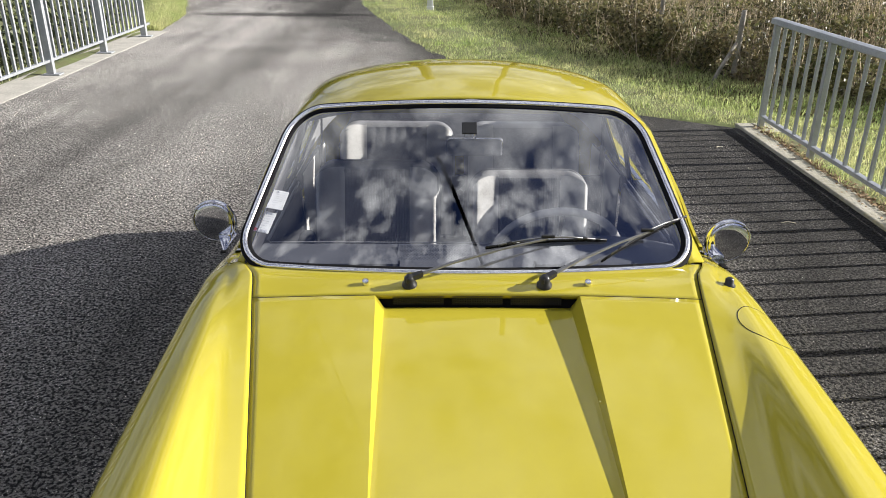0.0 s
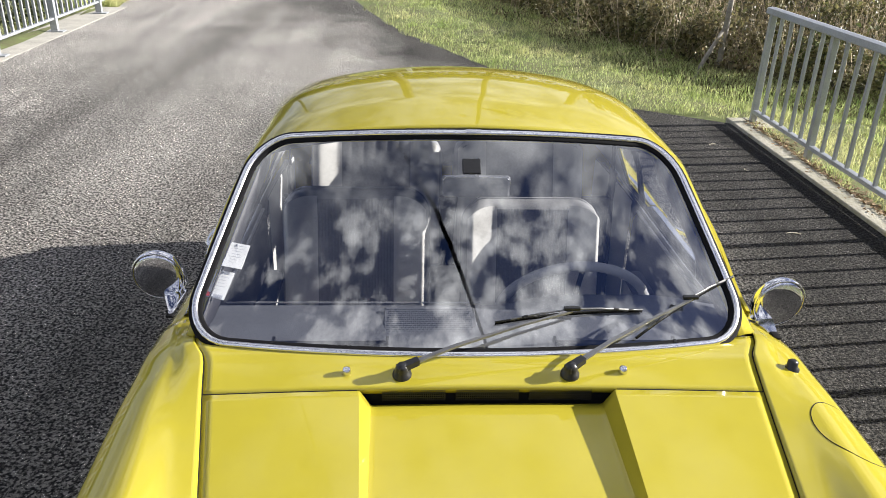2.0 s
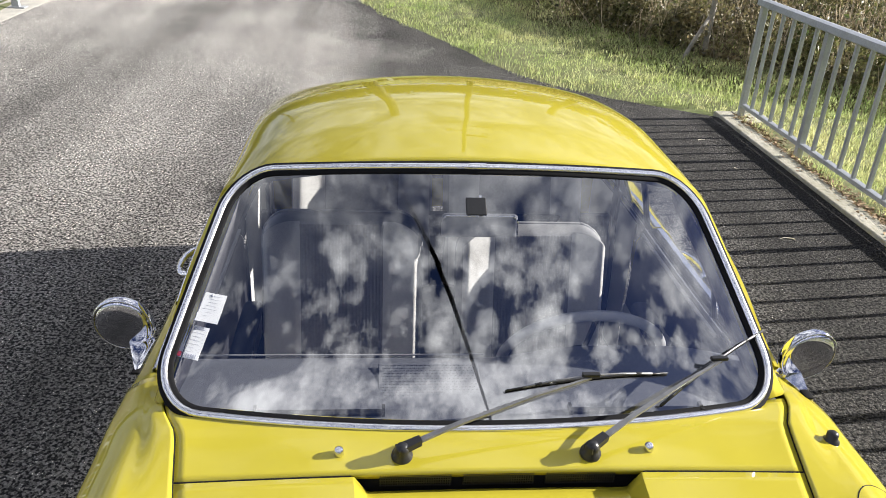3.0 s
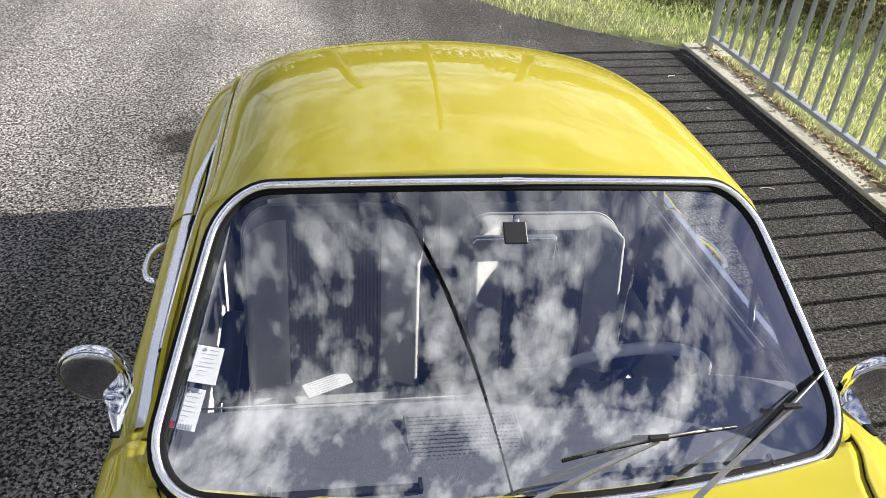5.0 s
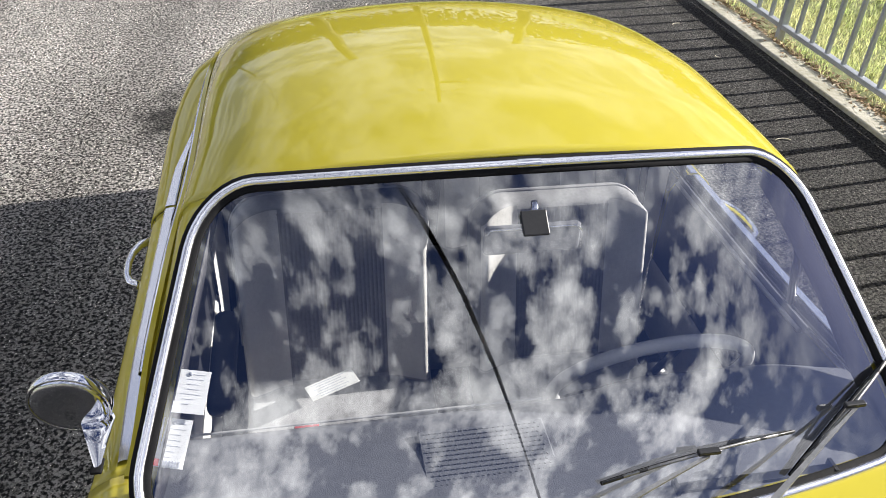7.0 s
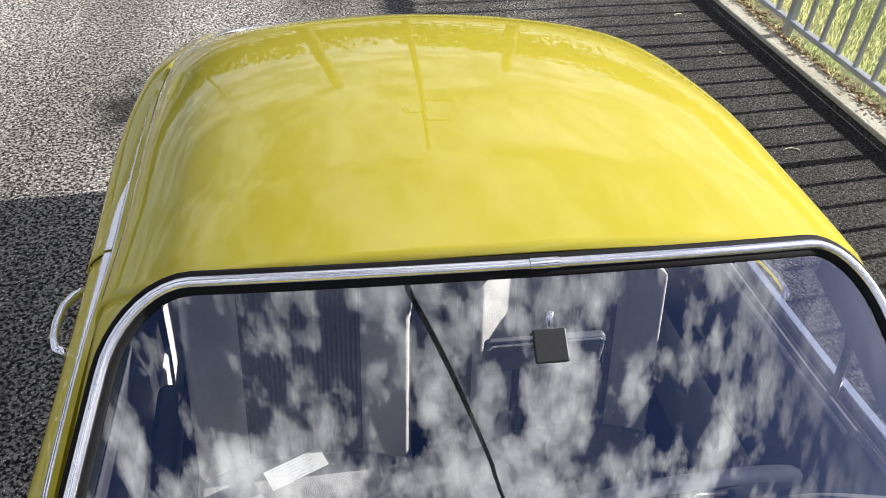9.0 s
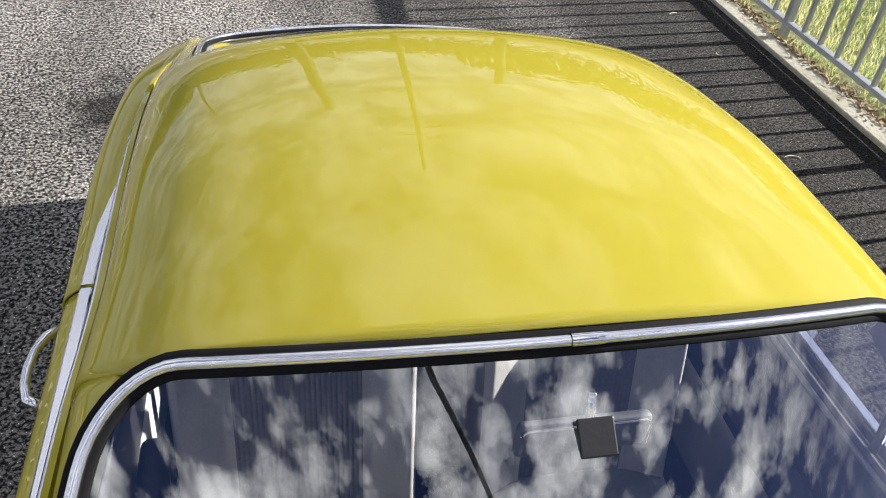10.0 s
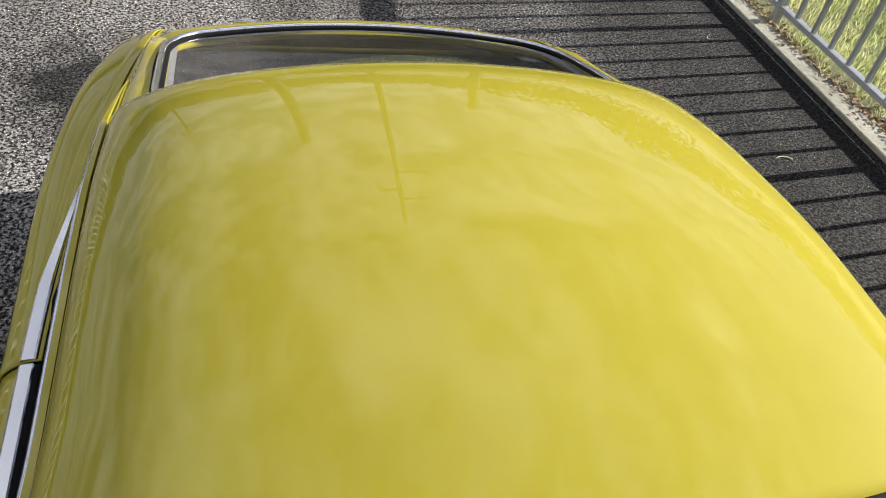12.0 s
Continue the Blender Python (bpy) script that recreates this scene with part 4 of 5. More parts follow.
def cushion(x0, x1, length, thick, pleats, edge=0.035, bolster=0.075):
    """An upholstered slab lying in x and z (height), front towards -y: the shell, and its pleated middle."""
    def at(u, v):
        x = x0 + (x1 - x0) * u
        round_u = min(u, 1 - u) * (x1 - x0)
        round_v = (1 - v) * length
        k = min(1, round_u / edge, round_v / edge)
        side = min(1, max(0, (abs(u - 0.5) - 0.29) / 0.16))
        cut = 0.085 - math.sqrt(max(0, 0.085**2 - max(0, 0.085 - round_u) ** 2))
        return x, (thick + bolster * side) * math.sqrt(max(0, 1 - (1 - k) ** 2)), v * (length - cut)
    fr, bk, pl = [], [], []
    for v in np.linspace(0, 1, 26):
        fr.append([(x, -t * 0.6, z) for x, t, z in (at(u, v) for u in np.linspace(0, 1, 60))])
        bk.append([(x, min(t, thick) * 0.4, z) for x, t, z in (at(u, v) for u in np.linspace(0, 1, 60))])
    for v in np.linspace(0.04, 0.93, 14):
        row = []
        for u in np.linspace(0.24, 0.76, 6 * pleats + 1):
            x, t, z = at(u, v)
            row.append((x, -t * 0.6 - 0.0015 - 0.0018 * abs(math.sin(math.pi * pleats * (u - 0.24) / 0.52)) ** 0.6, z))
        pl.append(row)
    wings = []
    for us in (np.linspace(0.03, 0.245, 16), np.linspace(0.755, 0.97, 16)):
        rows = []
        for v in np.linspace(0.02, 0.95, 20):
            rows.append([(x, -t * 0.6 - 0.003, z) for x, t, z in (at(u, v) for u in us)])
        wings.append(grid(rows))
    return merge(grid(fr), grid(bk)), grid(pl), wings


def upholster(name, parts, m, parent, lab):
    shell, mid, wings = parts
    ob = make(name, move(shell, m), M_SHELL, parent, lab)
    make("pleats", move(mid, m), M_PLEAT, ob, "ribbed grey middle")
    for w in wings:
        make("bolster", move(w, m), M_VINYL, ob, "pale grey side bolster")
    return ob


def seat(x0, x1, y, z_top, lab):
    s = empty("seat", (x0 + x1) / 2, y, 0.25)
    s.parent = car
    o = Matrix.Translation((-(x0 + x1) / 2, -y, -0.25))
    recline = radians(15)
    L = (z_top - 0.44) / math.cos(recline)
    back = Matrix.Translation((0, y - L * math.sin(recline), 0.44)) @ Matrix.Rotation(-recline, 4, "X")
    upholster("backrest", cushion(x0, x1, L, 0.11, 25, 0.030, 0.068), o @ back, s, "grey vinyl backrest with a ribbed middle")
    r = 0.085
    path = [(x0, -0.012, 0.1), (x0, -0.012, L - r)] + [(x0 + r - r * math.cos(w), -0.012, L - r + r * math.sin(w)) for w in (0.25, 0.5, 0.8, 1.1, 1.35)] + [(x1 - r + r * math.sin(w), -0.012, L - r + r * math.cos(w)) for w in (0.25, 0.5, 0.8, 1.1, 1.35)] + [(x1, -0.012, L - r), (x1, -0.012, 0.1)]
    make("piping", move(tube(path, 0.0035, 6), o @ back), M_VINYL_EDGE, s, "pale piping")
    base = Matrix.Translation((0, y - 0.14, 0.415)) @ Matrix.Rotation(radians(96), 4, "X")
    upholster("cushion", cushion(x0, x1, 0.46, 0.14, 9, 0.05), o @ base, s, "grey vinyl seat cushion with a ribbed middle")
    make("seat_base", move(box((x0 + x1) / 2, y - 0.34, 0.30, x1 - x0 - 0.08, 0.42, 0.14), o), M_CARPET, s, smooth=False)
    tagged(s, lab)


seat(-0.545, -0.085, 1.005, 0.905, "grey vinyl front passenger seat with ribbed middle")
seat(0.018, 0.458, 1.005, 0.872, "grey vinyl driver seat with ribbed middle")
rear = empty("rear_bench", 0, 1.36, 0.3)
rear.parent = car
o = Matrix.Translation((0, -1.36, -0.3))
for x0, x1 in ((-0.52, -0.02), (0.02, 0.52)):
    upholster("backrest", cushion(x0, x1, 0.50, 0.12, 6, 0.05), o @ Matrix.Translation((0, 1.40, 0.44)) @ Matrix.Rotation(radians(-20), 4, "X"), rear, "grey rear backrest with a ribbed middle")
upholster("cushion", cushion(-0.52, 0.52, 0.42, 0.13, 12, 0.05), o @ Matrix.Translation((0, 1.40, 0.38)) @ Matrix.Rotation(radians(96), 4, "X"), rear, "")
tagged(rear, "grey vinyl rear bench with ribbed middles")
cpart("parcel_shelf", box(0, 1.84, 0.80, 1.06, 0.6, 0.02, 0.004), M_CARPET, "dark parcel shelf", smooth=False)
for sgn in (1, -1):
    for name, y0, y1, low in (("door_lining", 0.16, 1.155, 0.50), ("quarter_lining", 1.165, 1.62, 0.80)):
        rows, pale = [], []
        for y in np.linspace(y0, y1, 24):
            x, z = half(y)[0]
            rows.append([(sgn * (x - 0.022), y, z - 0.016), (sgn * (x - 0.036), y, z - 0.020), (sgn * (x - 0.048), y, z - 0.045), (sgn * (x - 0.052), y, low)])
            pale.append([(sgn * (x - 0.052), y, low), (sgn * (x - 0.058), y, low - 0.01), (sgn * (x - 0.056), y, 0.45), (sgn * (x - 0.05), y, 0.26)])
        up = cpart(name, grid(rows), M_LINING, "black vinyl upper lining", solid=0.004)
        make("lower_panel", grid(pale), M_VINYL, up, "pale grey vinyl panel")
    rows = []
    for y in np.linspace(0.50, 1.15, 24):
        x, z = half(y)[0]
        rows.append([(sgn * (x - o), y, z + u) for o, u in ((0.0350, -0.010), (0.0345, 0.003), (0.032, 0.007), (0.028, 0.007), (0.0245, 0.003), (0.0245, -0.02))])
    cpart("door_top", grid(rows), M_DASH, "dark grey inner door top", smooth="auto")
    cpart("door_top_bead", tube([(sgn * (half(y)[0][0] - 0.0415), y, half(y)[0][1] - 0.007) for y in np.linspace(0.51, 1.14, 20)], 0.0055, 6), M_VINYL_EDGE, "grey padded bead")
    cpart("armrest", box(sgn * 0.565, 0.72, 0.66, 0.055, 0.30, 0.045, 0.018, 3), M_LINING, "black padded armrest")
    strap = [(sgn * 0.545, 1.20, 1.055), (sgn * 0.548, 1.19, 0.95), (sgn * 0.555, 1.175, 0.80), (sgn * 0.560, 1.16, 0.60), (sgn * 0.56, 1.15, 0.34)]
    v, f = grid([[(x, y - 0.022, z), (x, y + 0.022, z), (x - sgn * 0.002, y + 0.022, z), (x - sgn * 0.002, y - 0.022, z)] for x, y, z in strap], close_u=True)
    belt = cpart("seat_belt", (v, f), M_RUBBER, "black woven seat belt", smooth=False)
    make("buckle", box(sgn * 0.55, 1.178, 0.86, 0.012, 0.055, 0.10, 0.004), M_BLACK, belt, smooth=False)
    rows = []
    for k in range(15):
        p = screen(sgn * 0.985, k / 14)
        g = gutter(0.22 + 0.38 * k / 14)
        q = Vector((sgn * (g.x - 0.012), g.y, g.z - 0.012))
        rows.append([p + Vector((-sgn * 0.002, 0.003, -0.005)), p + Vector((-sgn * 0.004, 0.02, -0.026)), p.lerp(q, 0.5) + Vector((-sgn * 0.02, 0.03, -0.02)), q])
    cpart("pillar_lining", grid(rows), M_LINING, "dark pillar lining", solid=0.003)
rows = [[roof_point(a * 0.985, v) - Vector((0, 0, 0.018)) for a in np.linspace(-1, 1, 25)] for v in np.linspace(0, 1, 14)]
cpart("headliner", grid(rows), M_LINING, "dark cloth headliner", solid=0.003)
rm = empty("interior_mirror", 0.010, 0.470, 1.112)
rm.parent = car
make("housing", box(0, 0.006, -0.006, 0.168, 0.018, 0.055, 0.008, 3), M_DASH, rm, smooth=False)
make("chrome_edge", tube([(-0.082, -0.004, 0.012), (-0.075, -0.004, 0.021), (0.072, -0.004, 0.021), (0.082, -0.004, 0.010), (0.084, -0.004, -0.024)], 0.0022, 5), M_CHROME, rm)
make("stem", tube([(0, -0.004, 0.018), (-0.002, 0.01, 0.065)], 0.006, 8), M_CHROME, rm)
tagged(rm, "slim interior mirror with chrome edge")
pad_c = glass_at(-0.008, 0.420, 0.003)
pad = cpart("sensor_pad", move(box(0, 0, 0, 0.043, 0.042, 0.005, 0.002, 2), Matrix.Translation(pad_c) @ Vector((0, -0.6, 0.8)).to_track_quat("Z", "Y").to_matrix().to_4x4()), M_BLACK, "small black square pad stuck to the glass", smooth=False)


def sticker(x, y, heading, wide, high, lab):
    """A card in a clear pocket, hanging flat close under the glass."""
    st = tagged(empty("windscreen_sticker"), lab, "sticker", "windscreen stickers")
    c = glass_at(x, y, -0.014)
    n = Vector((0.02, -0.55, 0.83)).normalized()
    x2 = Vector((math.cos(heading), math.sin(heading), 0))
    x2 = (x2 - n * x2.dot(n)).normalized()
    y2 = n.cross(x2)
    st.matrix_world = Matrix(((x2.x, y2.x, n.x, c.x), (x2.y, y2.y, n.y, c.y), (x2.z, y2.z, n.z, c.z), (0, 0, 0, 1)))
    make("card", box(0, 0, 0, wide, high, 0.0012), M_CARD, st, smooth=False)
    make("badge", move(revolve([(0.0, 0.001), (wide * 0.07, 0.001), (wide * 0.07, 0.0)], 16), Matrix.Translation((-wide * 0.12, high * 0.41, 0.0008))), M_PAPER_PRINT, st)
    for k, (o, w) in enumerate(((0.22, 0.42), (0.08, 0.55), (0.02, 0.40), (0.0, 0.46), (-0.05, 0.62), (-0.12, 0.34), (-0.2, 0.22))):
        make("print", box(o * wide * 0.6, high * (0.40 - 0.115 * k), 0.0008, w * wide, high * 0.010, 0.0004), M_PAPER_PRINT, st, smooth=False)
    return st


sticker(-0.549, 0.294, radians(-14), 0.046, 0.064, "white printed card behind the windscreen glass")
low = sticker(-0.577, 0.240, radians(-16), 0.042, 0.070, "white printed card with a red mark behind the glass")
make("mark", box(-0.017, -0.029, 0.0013, 0.007, 0.010, 0.0012), M_RED, low, smooth=False)
for k in range(6):
    make("print", box(-0.008 + 0.0045 * k, -0.029, 0.0013, 0.0018, 0.008, 0.0012), M_PAPER_PRINT, low, smooth=False)
paper = tagged(empty("paper_sheet", -0.338, 0.757, 0.516), "white printed paper lying on the passenger seat", "paper")
paper.rotation_euler = (radians(6), 0, radians(24))
make("sheet", box(0, 0, 0, 0.122, 0.045, 0.002), M_PAPER, paper, smooth=False)
for k in range(6):
    make("print", box(-0.005, 0.017 - 0.007 * k, 0.0013, 0.085 - 0.02 * (k % 2), 0.0018, 0.0006), M_PAPER_PRINT, paper, smooth=False)
folder = tagged(make("folder", box(-0.402, 0.625, 0.497, 0.055, 0.06, 0.008, 0.002), M_RED, smooth=False), "red folder on the passenger seat", "folder")

# ---- beside the road: grass, hedge, posts, railway ----
rs = np.random.RandomState(7)
HEDGE = [(-0.8, 22.0), (0.1, 18.5), (0.9, 15.0), (1.35, 12.6), (2.05, 10.1), (2.65, 8.4), (3.3, 7.2), (4.4, 6.0), (6.5, 4.0), (9.5, 1.0), (12.0, -3.0)]


def hedge_point(s):
    k = s * (len(HEDGE) - 1)
    i = min(int(k), len(HEDGE) - 2)
    f = k - i
    (x0, y0), (x1, y1) = HEDGE[i], HEDGE[i + 1]
    d = math.hypot(x1 - x0, y1 - y0)
    return x0 + (x1 - x0) * f, y0 + (y1 - y0) * f, -(y1 - y0) / d, (x1 - x0) / d


def quads(name, centres, size, material, label, category, flat=0.0, aspect=1.6):
    """Many small folded leaves, each turned its own way."""
    n = len(centres)
    c = np.array(centres)
    a = rs.normal(size=(n, 3))
    a[:, 2] *= 1 - flat
    a /= np.linalg.norm(a, axis=1)[:, None]
    b = rs.normal(size=(n, 3))
    b[:, 2] *= 1 - flat
    b -= (b * a).sum(1)[:, None] * a
    b /= np.linalg.norm(b, axis=1)[:, None]
    nrm = np.cross(a, b)
    s = (size * rs.uniform(0.6, 1.4, n))[:, None]
    v = np.empty((n, 4, 3))
    v[:, 0], v[:, 2] = c - a * s * aspect / 2, c + a * s * aspect / 2
    v[:, 1], v[:, 3] = c + b * s / 2 + nrm * s * 0.2, c - b * s / 2 + nrm * s * 0.2
    me = bpy.data.meshes.new(name)
    idx = np.arange(n * 4).reshape(n, 4)
    f = np.concatenate([idx[:, [0, 1, 2]], idx[:, [0, 2, 3]]])
    me.from_pydata(v.reshape(-1, 3).tolist(), [], f.tolist())
    me.materials.append(material)
    return tagged(new(name, me), label, category, kind="stuff")


def behind(s, d):
    """A place d metres behind the hedge's front line."""
    x, y, nx, ny = hedge_point(s)
    return (x + nx * d, y + ny * d) if nx + ny > 0 else (x - nx * d, y - ny * d)


def hedge_top(x, y, d):
    return 0.48 + 0.28 * noise.noise((x * 0.9, y * 0.9, 0)) + 0.22 * noise.noise((x * 2.7, y * 2.7, 3)) + 0.06 * min(d, 3)


def build_hedge():
    pts = []
    while len(pts) < 120000:
        s = rs.uniform(0.0, 0.9)
        d = rs.uniform(0, 0.5) if rs.rand() < 0.3 else rs.uniform(0, 6.0) ** 1.0
        px, py = behind(s, d)
        g, top = ground_z(px, py), hedge_top(px, py, d)
        z = rs.uniform(g, top) if d < 0.5 else max(g, top - abs(rs.normal(0, 0.22)))
        if rs.rand() < 0.03:
            z = top + rs.uniform(0, 0.3)
        if noise.noise((px * 2.3, py * 2.3, z * 2.6)) < 0.0 and rs.rand() < 0.85:
            continue
        pts.append((px, py, z))
    quads("hedge", pts, 0.034, M_LEAF, "tangled bramble hedge of green and brown leaves", "hedge")
    geos = []
    for _ in range(4200):
        s = rs.uniform(0.0, 0.9)
        d = rs.uniform(0.05, 4.5)
        px, py = behind(s, d)
        g = ground_z(px, py)
        h = hedge_top(px, py, d) - g + rs.uniform(-0.2, 0.35)
        q = [Vector((px, py, g - 0.02))]
        for _k in range(3):
            q.append(q[-1] + Vector((rs.normal(0, 0.10), rs.normal(0, 0.10), h / 3)))
        geos.append(tube(q, [0.008, 0.006, 0.005, 0.002], 3, caps=False))
    make_st = make("bramble_stems", merge(*geos), M_TWIG)
    tagged(make_st, "dry brown bramble stems in the hedge", "stems", kind="stuff")


def blades(name, spots, lo, hi, label):
    n = len(spots)
    p = np.array(spots)
    h = rs.uniform(lo, hi, n)[:, None]
    w = rs.uniform(0.0018, 0.0042, n)[:, None]
    ang = rs.uniform(0, 2 * math.pi, n)
    side = np.stack([np.cos(ang), np.sin(ang), 0 * ang], 1)
    lean = rs.normal(0, 0.45, (n, 3))
    lean[:, 2] = 0
    up = np.array([0, 0, 1.0])
    mid = p + up * h * 0.55 + lean * h * 0.25
    tip = p + up * h * 0.95 + lean * h * 0.9
    v = np.stack([p - side * w, p + side * w, mid + side * w * 0.7, mid - side * w * 0.7, tip], 1)
    idx = np.arange(n * 5).reshape(n, 5)
    f = idx[:, [0, 1, 2, 3]].tolist() + idx[:, [3, 2, 4]].tolist()
    me = bpy.data.meshes.new(name)
    me.from_pydata(v.reshape(-1, 3).tolist(), [], f)
    me.materials.append(M_GRASS)
    return tagged(new(name, me), label, "grass", kind="stuff")


def build_grass():
    spots = []
    while len(spots) < 150000:
        x, y = rs.uniform(-4, 6.5), rs.uniform(-1, 17)
        r = x - edge_x(ROAD_RIGHT, y)
        if r < 0.10 * noise.noise((x * 3, y * 3, 9)) - 0.03 or (y < 5.13 and x < 2.76):
            continue
        if y < 5.0 and x < 2.95 and rs.rand() < 0.85:
            continue
        dens = 0.55 + 0.6 * noise.noise((x * 1.3, y * 1.3, 7)) + (0.25 if y < 9 else -0.1)
        if r < 0.25:
            dens -= 0.25
        if rs.rand() > dens:
            continue
        spots.append((x, y, max(ground_z(x, y) - 0.01, -0.005)))
    for _ in range(95000):
        x, y = rs.uniform(2.95, 6.2), rs.uniform(0.5, 6.6)
        if x - edge_x(ROAD_RIGHT, y) > 0.1 and (noise.noise((x * 1.6, y * 1.6, 3)) > -0.25 or rs.rand() < 0.4):
            spots.append((x, y, ground_z(x, y) - 0.01))
    for _ in range(4200):
        y = rs.uniform(-1, 5.0)
        x = rs.uniform(2.74, 2.98)
        if noise.noise((x * 6, y * 2.0, 1)) > -0.15:
            spots.append((x, y, 0.01))
    blades("verge_grass", spots, 0.015, 0.065, "sunlit green grass on the verge")
    spots = []
    for _ in range(500):
        x, y = rs.uniform(-1.5, 6), rs.uniform(0, 13)
        r = x - edge_x(ROAD_RIGHT, y)
        if r < 0.25 or (y < 5.2 and x < 2.95):
            continue
        for _k in range(26):
            px, py = x + rs.normal(0, 0.035), y + rs.normal(0, 0.035)
            spots.append((px, py, ground_z(px, py) - 0.01))
    blades("grass_tufts", spots, 0.06, 0.14, "tall tufts of grass on the verge")
    spots = []
    while len(spots) < 16000:
        x, y = rs.uniform(-9, -4.5), rs.uniform(2, 20)
        l = edge_x(ROAD_LEFT, y) - x
        if l < 0.05 or (y < 11 and x > -4.87) or rs.rand() > 0.6 + 0.7 * noise.noise((x, y, 2)):
            continue
        spots.append((x, y, ground_z(x, y) - 0.01))
    for _ in range(26000):
        y = rs.uniform(10.6, 16)
        x = edge_x(ROAD_LEFT, y) + 0.08 * noise.noise((y * 2, 0, 3)) - abs(rs.normal(0, 0.55))
        if y > 11.02 or x < -4.87:
            spots.append((x, y, max(ground_z(x, y) - 0.01, -0.3)))
    blades("bank_grass", spots, 0.06, 0.22, "rough green grass behind the long railing")
    pts = []
    while len(pts) < 12000:
        x, y = rs.uniform(-8.5, -5.1), rs.uniform(1, 11.5)
        h = rs.uniform(0, 1.2) * (0.6 + 0.6 * noise.noise((x * 0.8, y * 0.8, 5)))
        pts.append((x, y, ground_z(x, y) + h))
    quads("bank_shrubs", pts, 0.06, M_LEAF_TREE, "low green shrubs behind the long railing", "shrubs")
    pts = []
    for _ in range(2400):
        y = rs.uniform(-1, 5.0)
        x = 2.735 + abs(rs.normal(0, 0.07)) - (0.10 * rs.rand() if rs.rand() < 0.08 else 0)
        pts.append((x, y, (0.027 if x < 2.765 else 0.019) + rs.uniform(0, 0.012)))
    quads("dry_leaves", pts, 0.018, M_DRYLEAF, "dry brown leaves along the kerb", "leaves", flat=0.9)


build_hedge()
build_grass()
tagged(slab("earth_strip", 2.767, 3.0, -12, 4.798, -0.3, 0.016, M_SOIL, "mossy earth strip between kerb and railing"), category="earth")


def wood_post(x, y, h, lean, brace, lab):
    g = ground_z(x, y)
    post = tagged(empty("fence_post", x, y, g), lab, "post", "old fence posts")
    rows = []
    for k in range(7):
        z = h * k / 6
        r = 0.036 - 0.008 * k / 6
        rows.append([(lean * z + r * math.cos(w) * (1 + 0.12 * math.sin(3 * w + k)), r * math.sin(w), z - 0.05) for w in [2 * math.pi * j / 9 for j in range(9)]])
    v, f = grid(rows, close_u=True)
    make("stake", (v, f + [tuple(range(9)), tuple(range(len(v) - 9, len(v)))]), M_WOOD, post)
    if brace:
        make("brace", tube([(brace, -0.15, -0.02), (brace * 0.5, -0.08, h * 0.34), (0.0, 0.0, h * 0.62)], 0.024, 7), M_WOOD, post)


wood_post(2.84, 8.80, 1.35, 0.04, 0, "weathered grey wooden post in the hedge")
wood_post(3.38, 7.35, 1.08, 0.03, -0.38, "weathered wooden post with a slanting brace")
mark = tagged(empty("marker_post", -0.22, 14.2, 0.0), "white roadside marker post in the grass", "marker post")
make("stake", box(0, 0, 0.42, 0.12, 0.05, 0.9, 0.012), M_WHITE, mark, smooth=False)
make("foot", box(0, 0, 0.03, 0.14, 0.07, 0.10, 0.01), M_WHITE, mark, smooth=False)

# dry twigs dropped on the asphalt
for x, y, turn, size in ((2.08, 2.66, 0.4, 0.050), (2.25, 4.37, 1.2, 0.045), (2.28, 3.80, 2.4, 0.03)):
    arc = [(x + size * math.cos(turn + w), y + size * 0.7 * math.sin(turn + w), 0.005) for w in np.linspace(0, 2.2, 7)]
    tagged(make("twig", tube(arc, [0.0022, 0.003, 0.003, 0.0028, 0.0025, 0.002, 0.001], 5), M_STRAW), "small pale curved twig lying on the asphalt", "twig", "twigs on the road")

# railway beyond the hedge
rd = Vector((0.62, -0.785, 0))
rn = Vector((0.785, 0.62, 0))
rc = Vector((8.6, 15.5, -0.55))
rows = []
for k in range(30):
    p = rc + rd * (-40 + 80 * k / 29)
    rows.append([p + rn * o + Vector((0, 0, z)) for o, z in ((-2.4, -0.1), (-1.6, 0.28), (1.6, 0.28), (2.4, -0.1))])
tagged(make("ballast_bed", grid(rows), M_BALLAST), "brown stone ballast of a railway", "ballast", kind="structure")
for o in (-0.72, 0.72):
    rows = []
    for k in (-40, 0, 40):
        p = rc + rd * k + rn * o
        rows.append([p + rn * a + Vector((0, 0, z)) for a, z in ((-0.06, 0.28), (-0.06, 0.30), (-0.012, 0.31), (-0.012, 0.39), (-0.035, 0.40), (-0.035, 0.44), (0.035, 0.44), (0.035, 0.40), (0.012, 0.39), (0.012, 0.31), (0.06, 0.30), (0.06, 0.28))])
    tagged(make("rail", grid(rows, close_u=True), M_RUST, smooth=False), "rusty steel rail on ballast", "rail", "rails")

# overhead cable and what the paint mirrors: woods behind
for off, lab in ((0.0, "black overhead cable above the road"), (0.05, "black overhead cable above the road")):
    path = []
    for k in range(41):
        y = -30 + 60 * k / 40
        path.append((-0.27 - 0.28 * (y - 0.3) + off * math.sin((y + 30) * math.pi / 12), y, 7.0 + 0.0012 * (y - 0) ** 2))
    tagged(make("overhead_cable", tube(path, [0.025 if p[1] < 1.4 else 0.004 for p in path], 6), M_RUBBER), lab, "cable", "overhead cables")


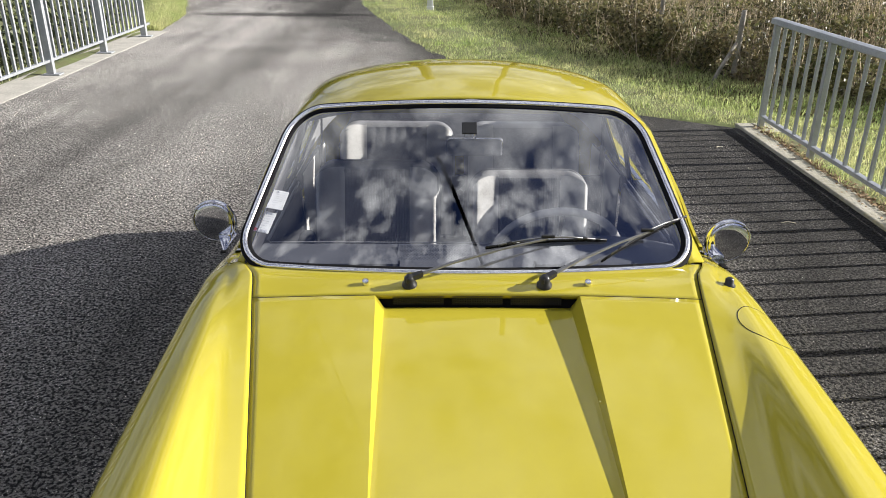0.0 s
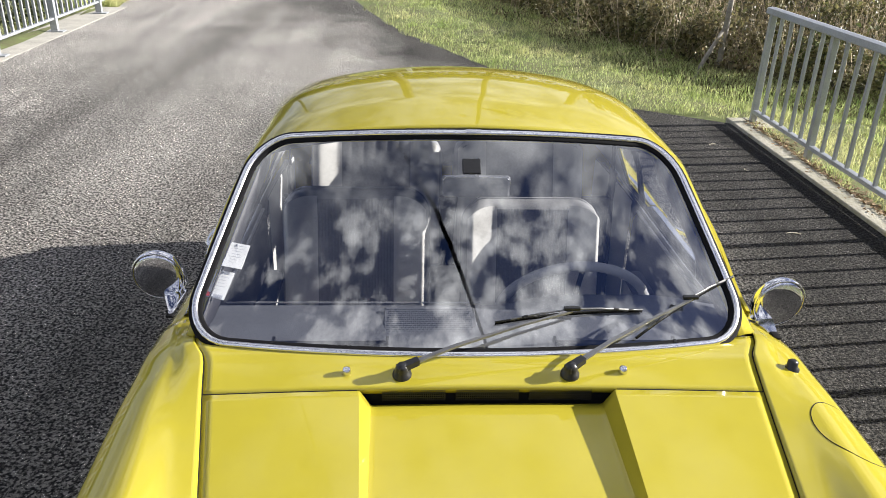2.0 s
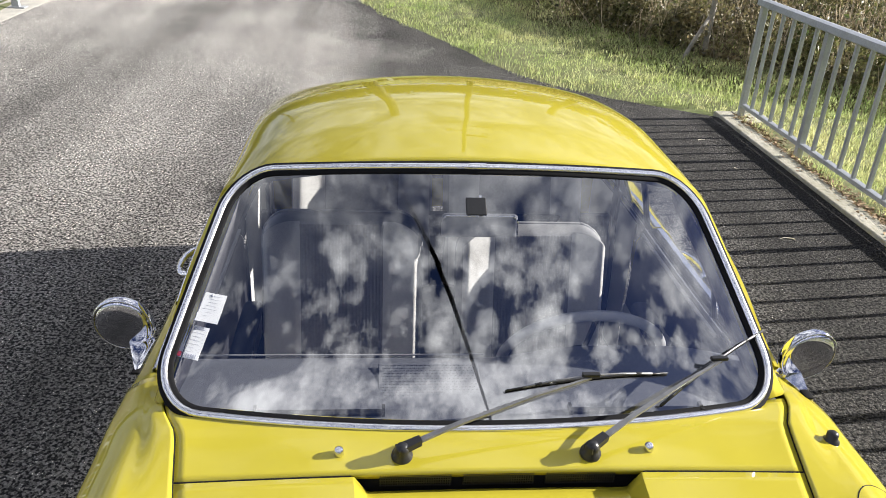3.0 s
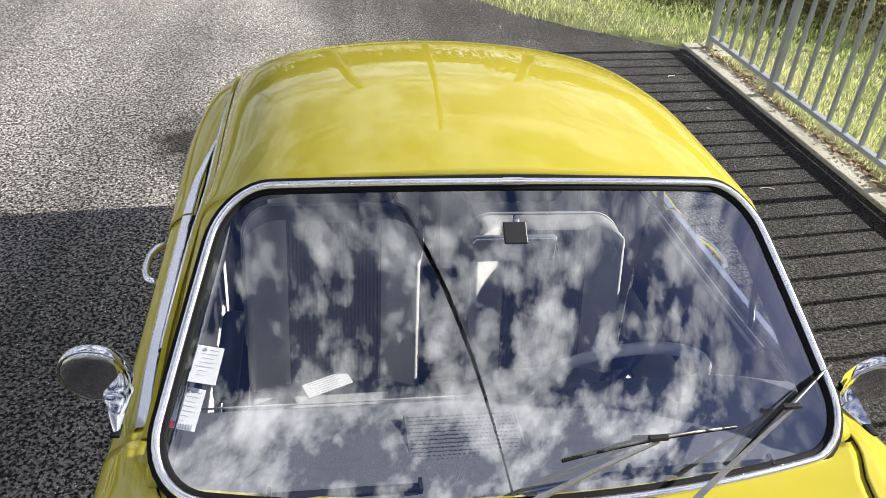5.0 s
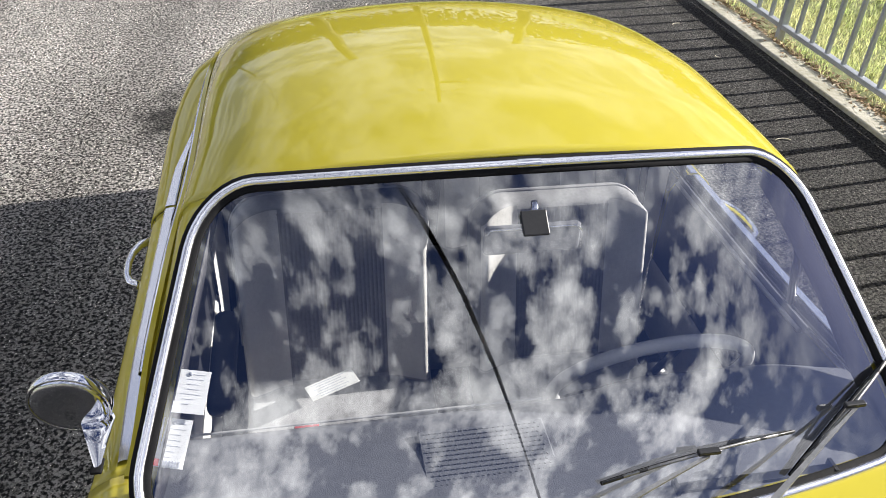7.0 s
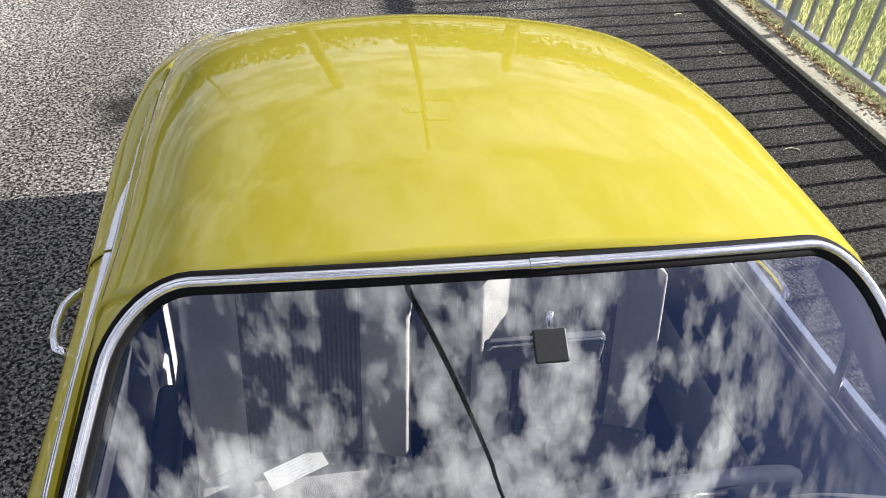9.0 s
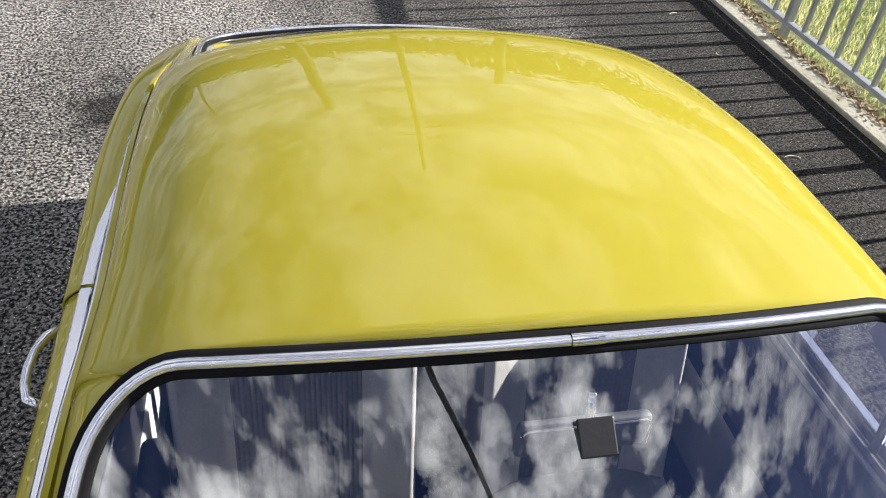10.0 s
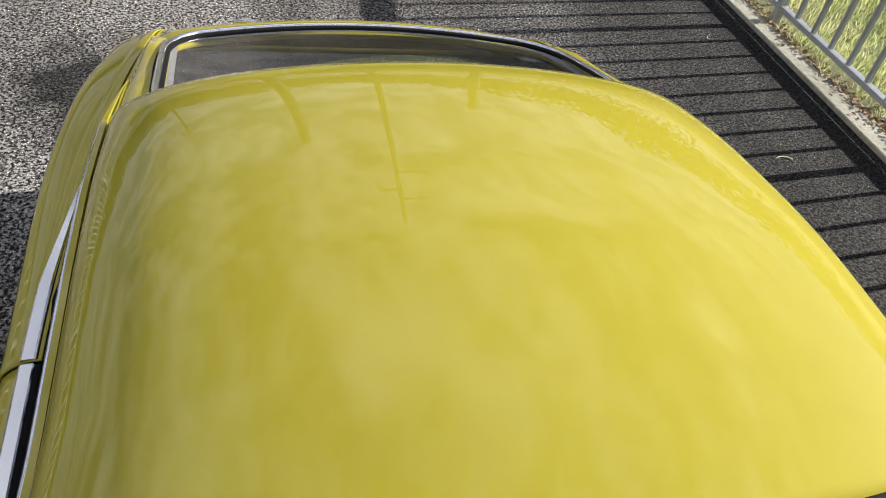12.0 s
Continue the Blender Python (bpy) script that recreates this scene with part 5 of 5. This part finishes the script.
def utility_pole(x, y, h, lab):
    """A tapered pole with a cross arm, two insulators and a fuse box bracket."""
    pole = tagged(empty("utility_pole", x, y, ground_z(x, y) - 0.05), lab, "pole", "overhead line poles")
    make("mast", tube([(0, 0, -0.3), (0, 0, h * 0.5), (0, 0, h)], [0.15, 0.13, 0.10], 12), M_WOOD, pole)
    make("cross_arm", box(0, 0, h - 0.6, 1.3, 0.09, 0.10, 0.008), M_RUST, pole, smooth=False)
    for o in (-0.55, 0.55):
        make("insulator", move(revolve([(0.0, 0.0), (0.05, 0.0), (0.03, 0.05), (0.055, 0.08), (0.03, 0.12), (0.05, 0.15), (0.0, 0.2)], 12), Matrix.Translation((o, 0, h - 0.55))), M_WHITE, pole)
    return pole


def cable_x(y):
    return -0.27 - 0.28 * (y - 0.3)


utility_pole(cable_x(-30), -30, 8.9, "weathered pole carrying the overhead cables")
utility_pole(cable_x(30), 30, 8.9, "weathered pole carrying the overhead cables")


def line_mast(x, y, h, r, arms, lab):
    mast = tagged(empty("line_mast", x, y, ground_z(x, y) - 0.05), lab, "mast", "masts behind the car")
    make("mast", tube([(0, 0, -0.3), (0, 0, h * 0.5), (0, 0, h)], [r, r * 0.9, r * 0.8], 12), M_MAST, mast)
    for z, w in arms:
        make("bracket", box(w / 2, 0, z, w, 0.08, 0.08, 0.006), M_RUST, mast, smooth=False)
        for o in (0.8, 1.0):
            make("insulator", move(revolve([(0.0, 0.0), (0.07, 0.0), (0.04, 0.07), (0.08, 0.12), (0.04, 0.18), (0.07, 0.24), (0.0, 0.32)], 10), Matrix.Translation((w * o, 0, z - 0.36))), M_WHITE, mast)


line_mast(2.2, 18.6, 15.5, 0.13, ((11.6, 1.4), (13.2, 1.2), (12.6, -0.9)), "tall slim mast with insulators beside the railway")
line_mast(-1.4, 31.0, 12.6, 0.42, (), "thick dark mast behind the bend")
line_mast(7.8, 25.5, 8.8, 0.32, (), "thick dark mast beside the railway")


def build_woods():
    pts = []
    while len(pts) < 80000:
        a = rs.uniform(-math.pi, math.pi)
        r = rs.uniform(38, 58)
        x, y = r * math.sin(a), 1 + r * math.cos(a)
        top = 7.6 + 1.6 * noise.noise((x * 0.12, y * 0.12, 1)) + 1.0 * noise.noise((x * 0.5, y * 0.5, 2)) + 3.0 * max(0, math.sin(a)) + 4.6 * min(0, math.sin(a)) + (2.0 if math.cos(a) < 0 else 0)
        z = top * (1 - abs(rs.normal(0, 0.3)))
        if z < 0 or noise.noise((x * 0.6, y * 0.6, z * 0.7)) < -0.2:
            continue
        pts.append((x, y, z - 0.6))
    quads("far_woods", pts, 0.42, M_LEAF_TREE, "dark green woods far behind the road", "woods", aspect=1.3)


build_woods()
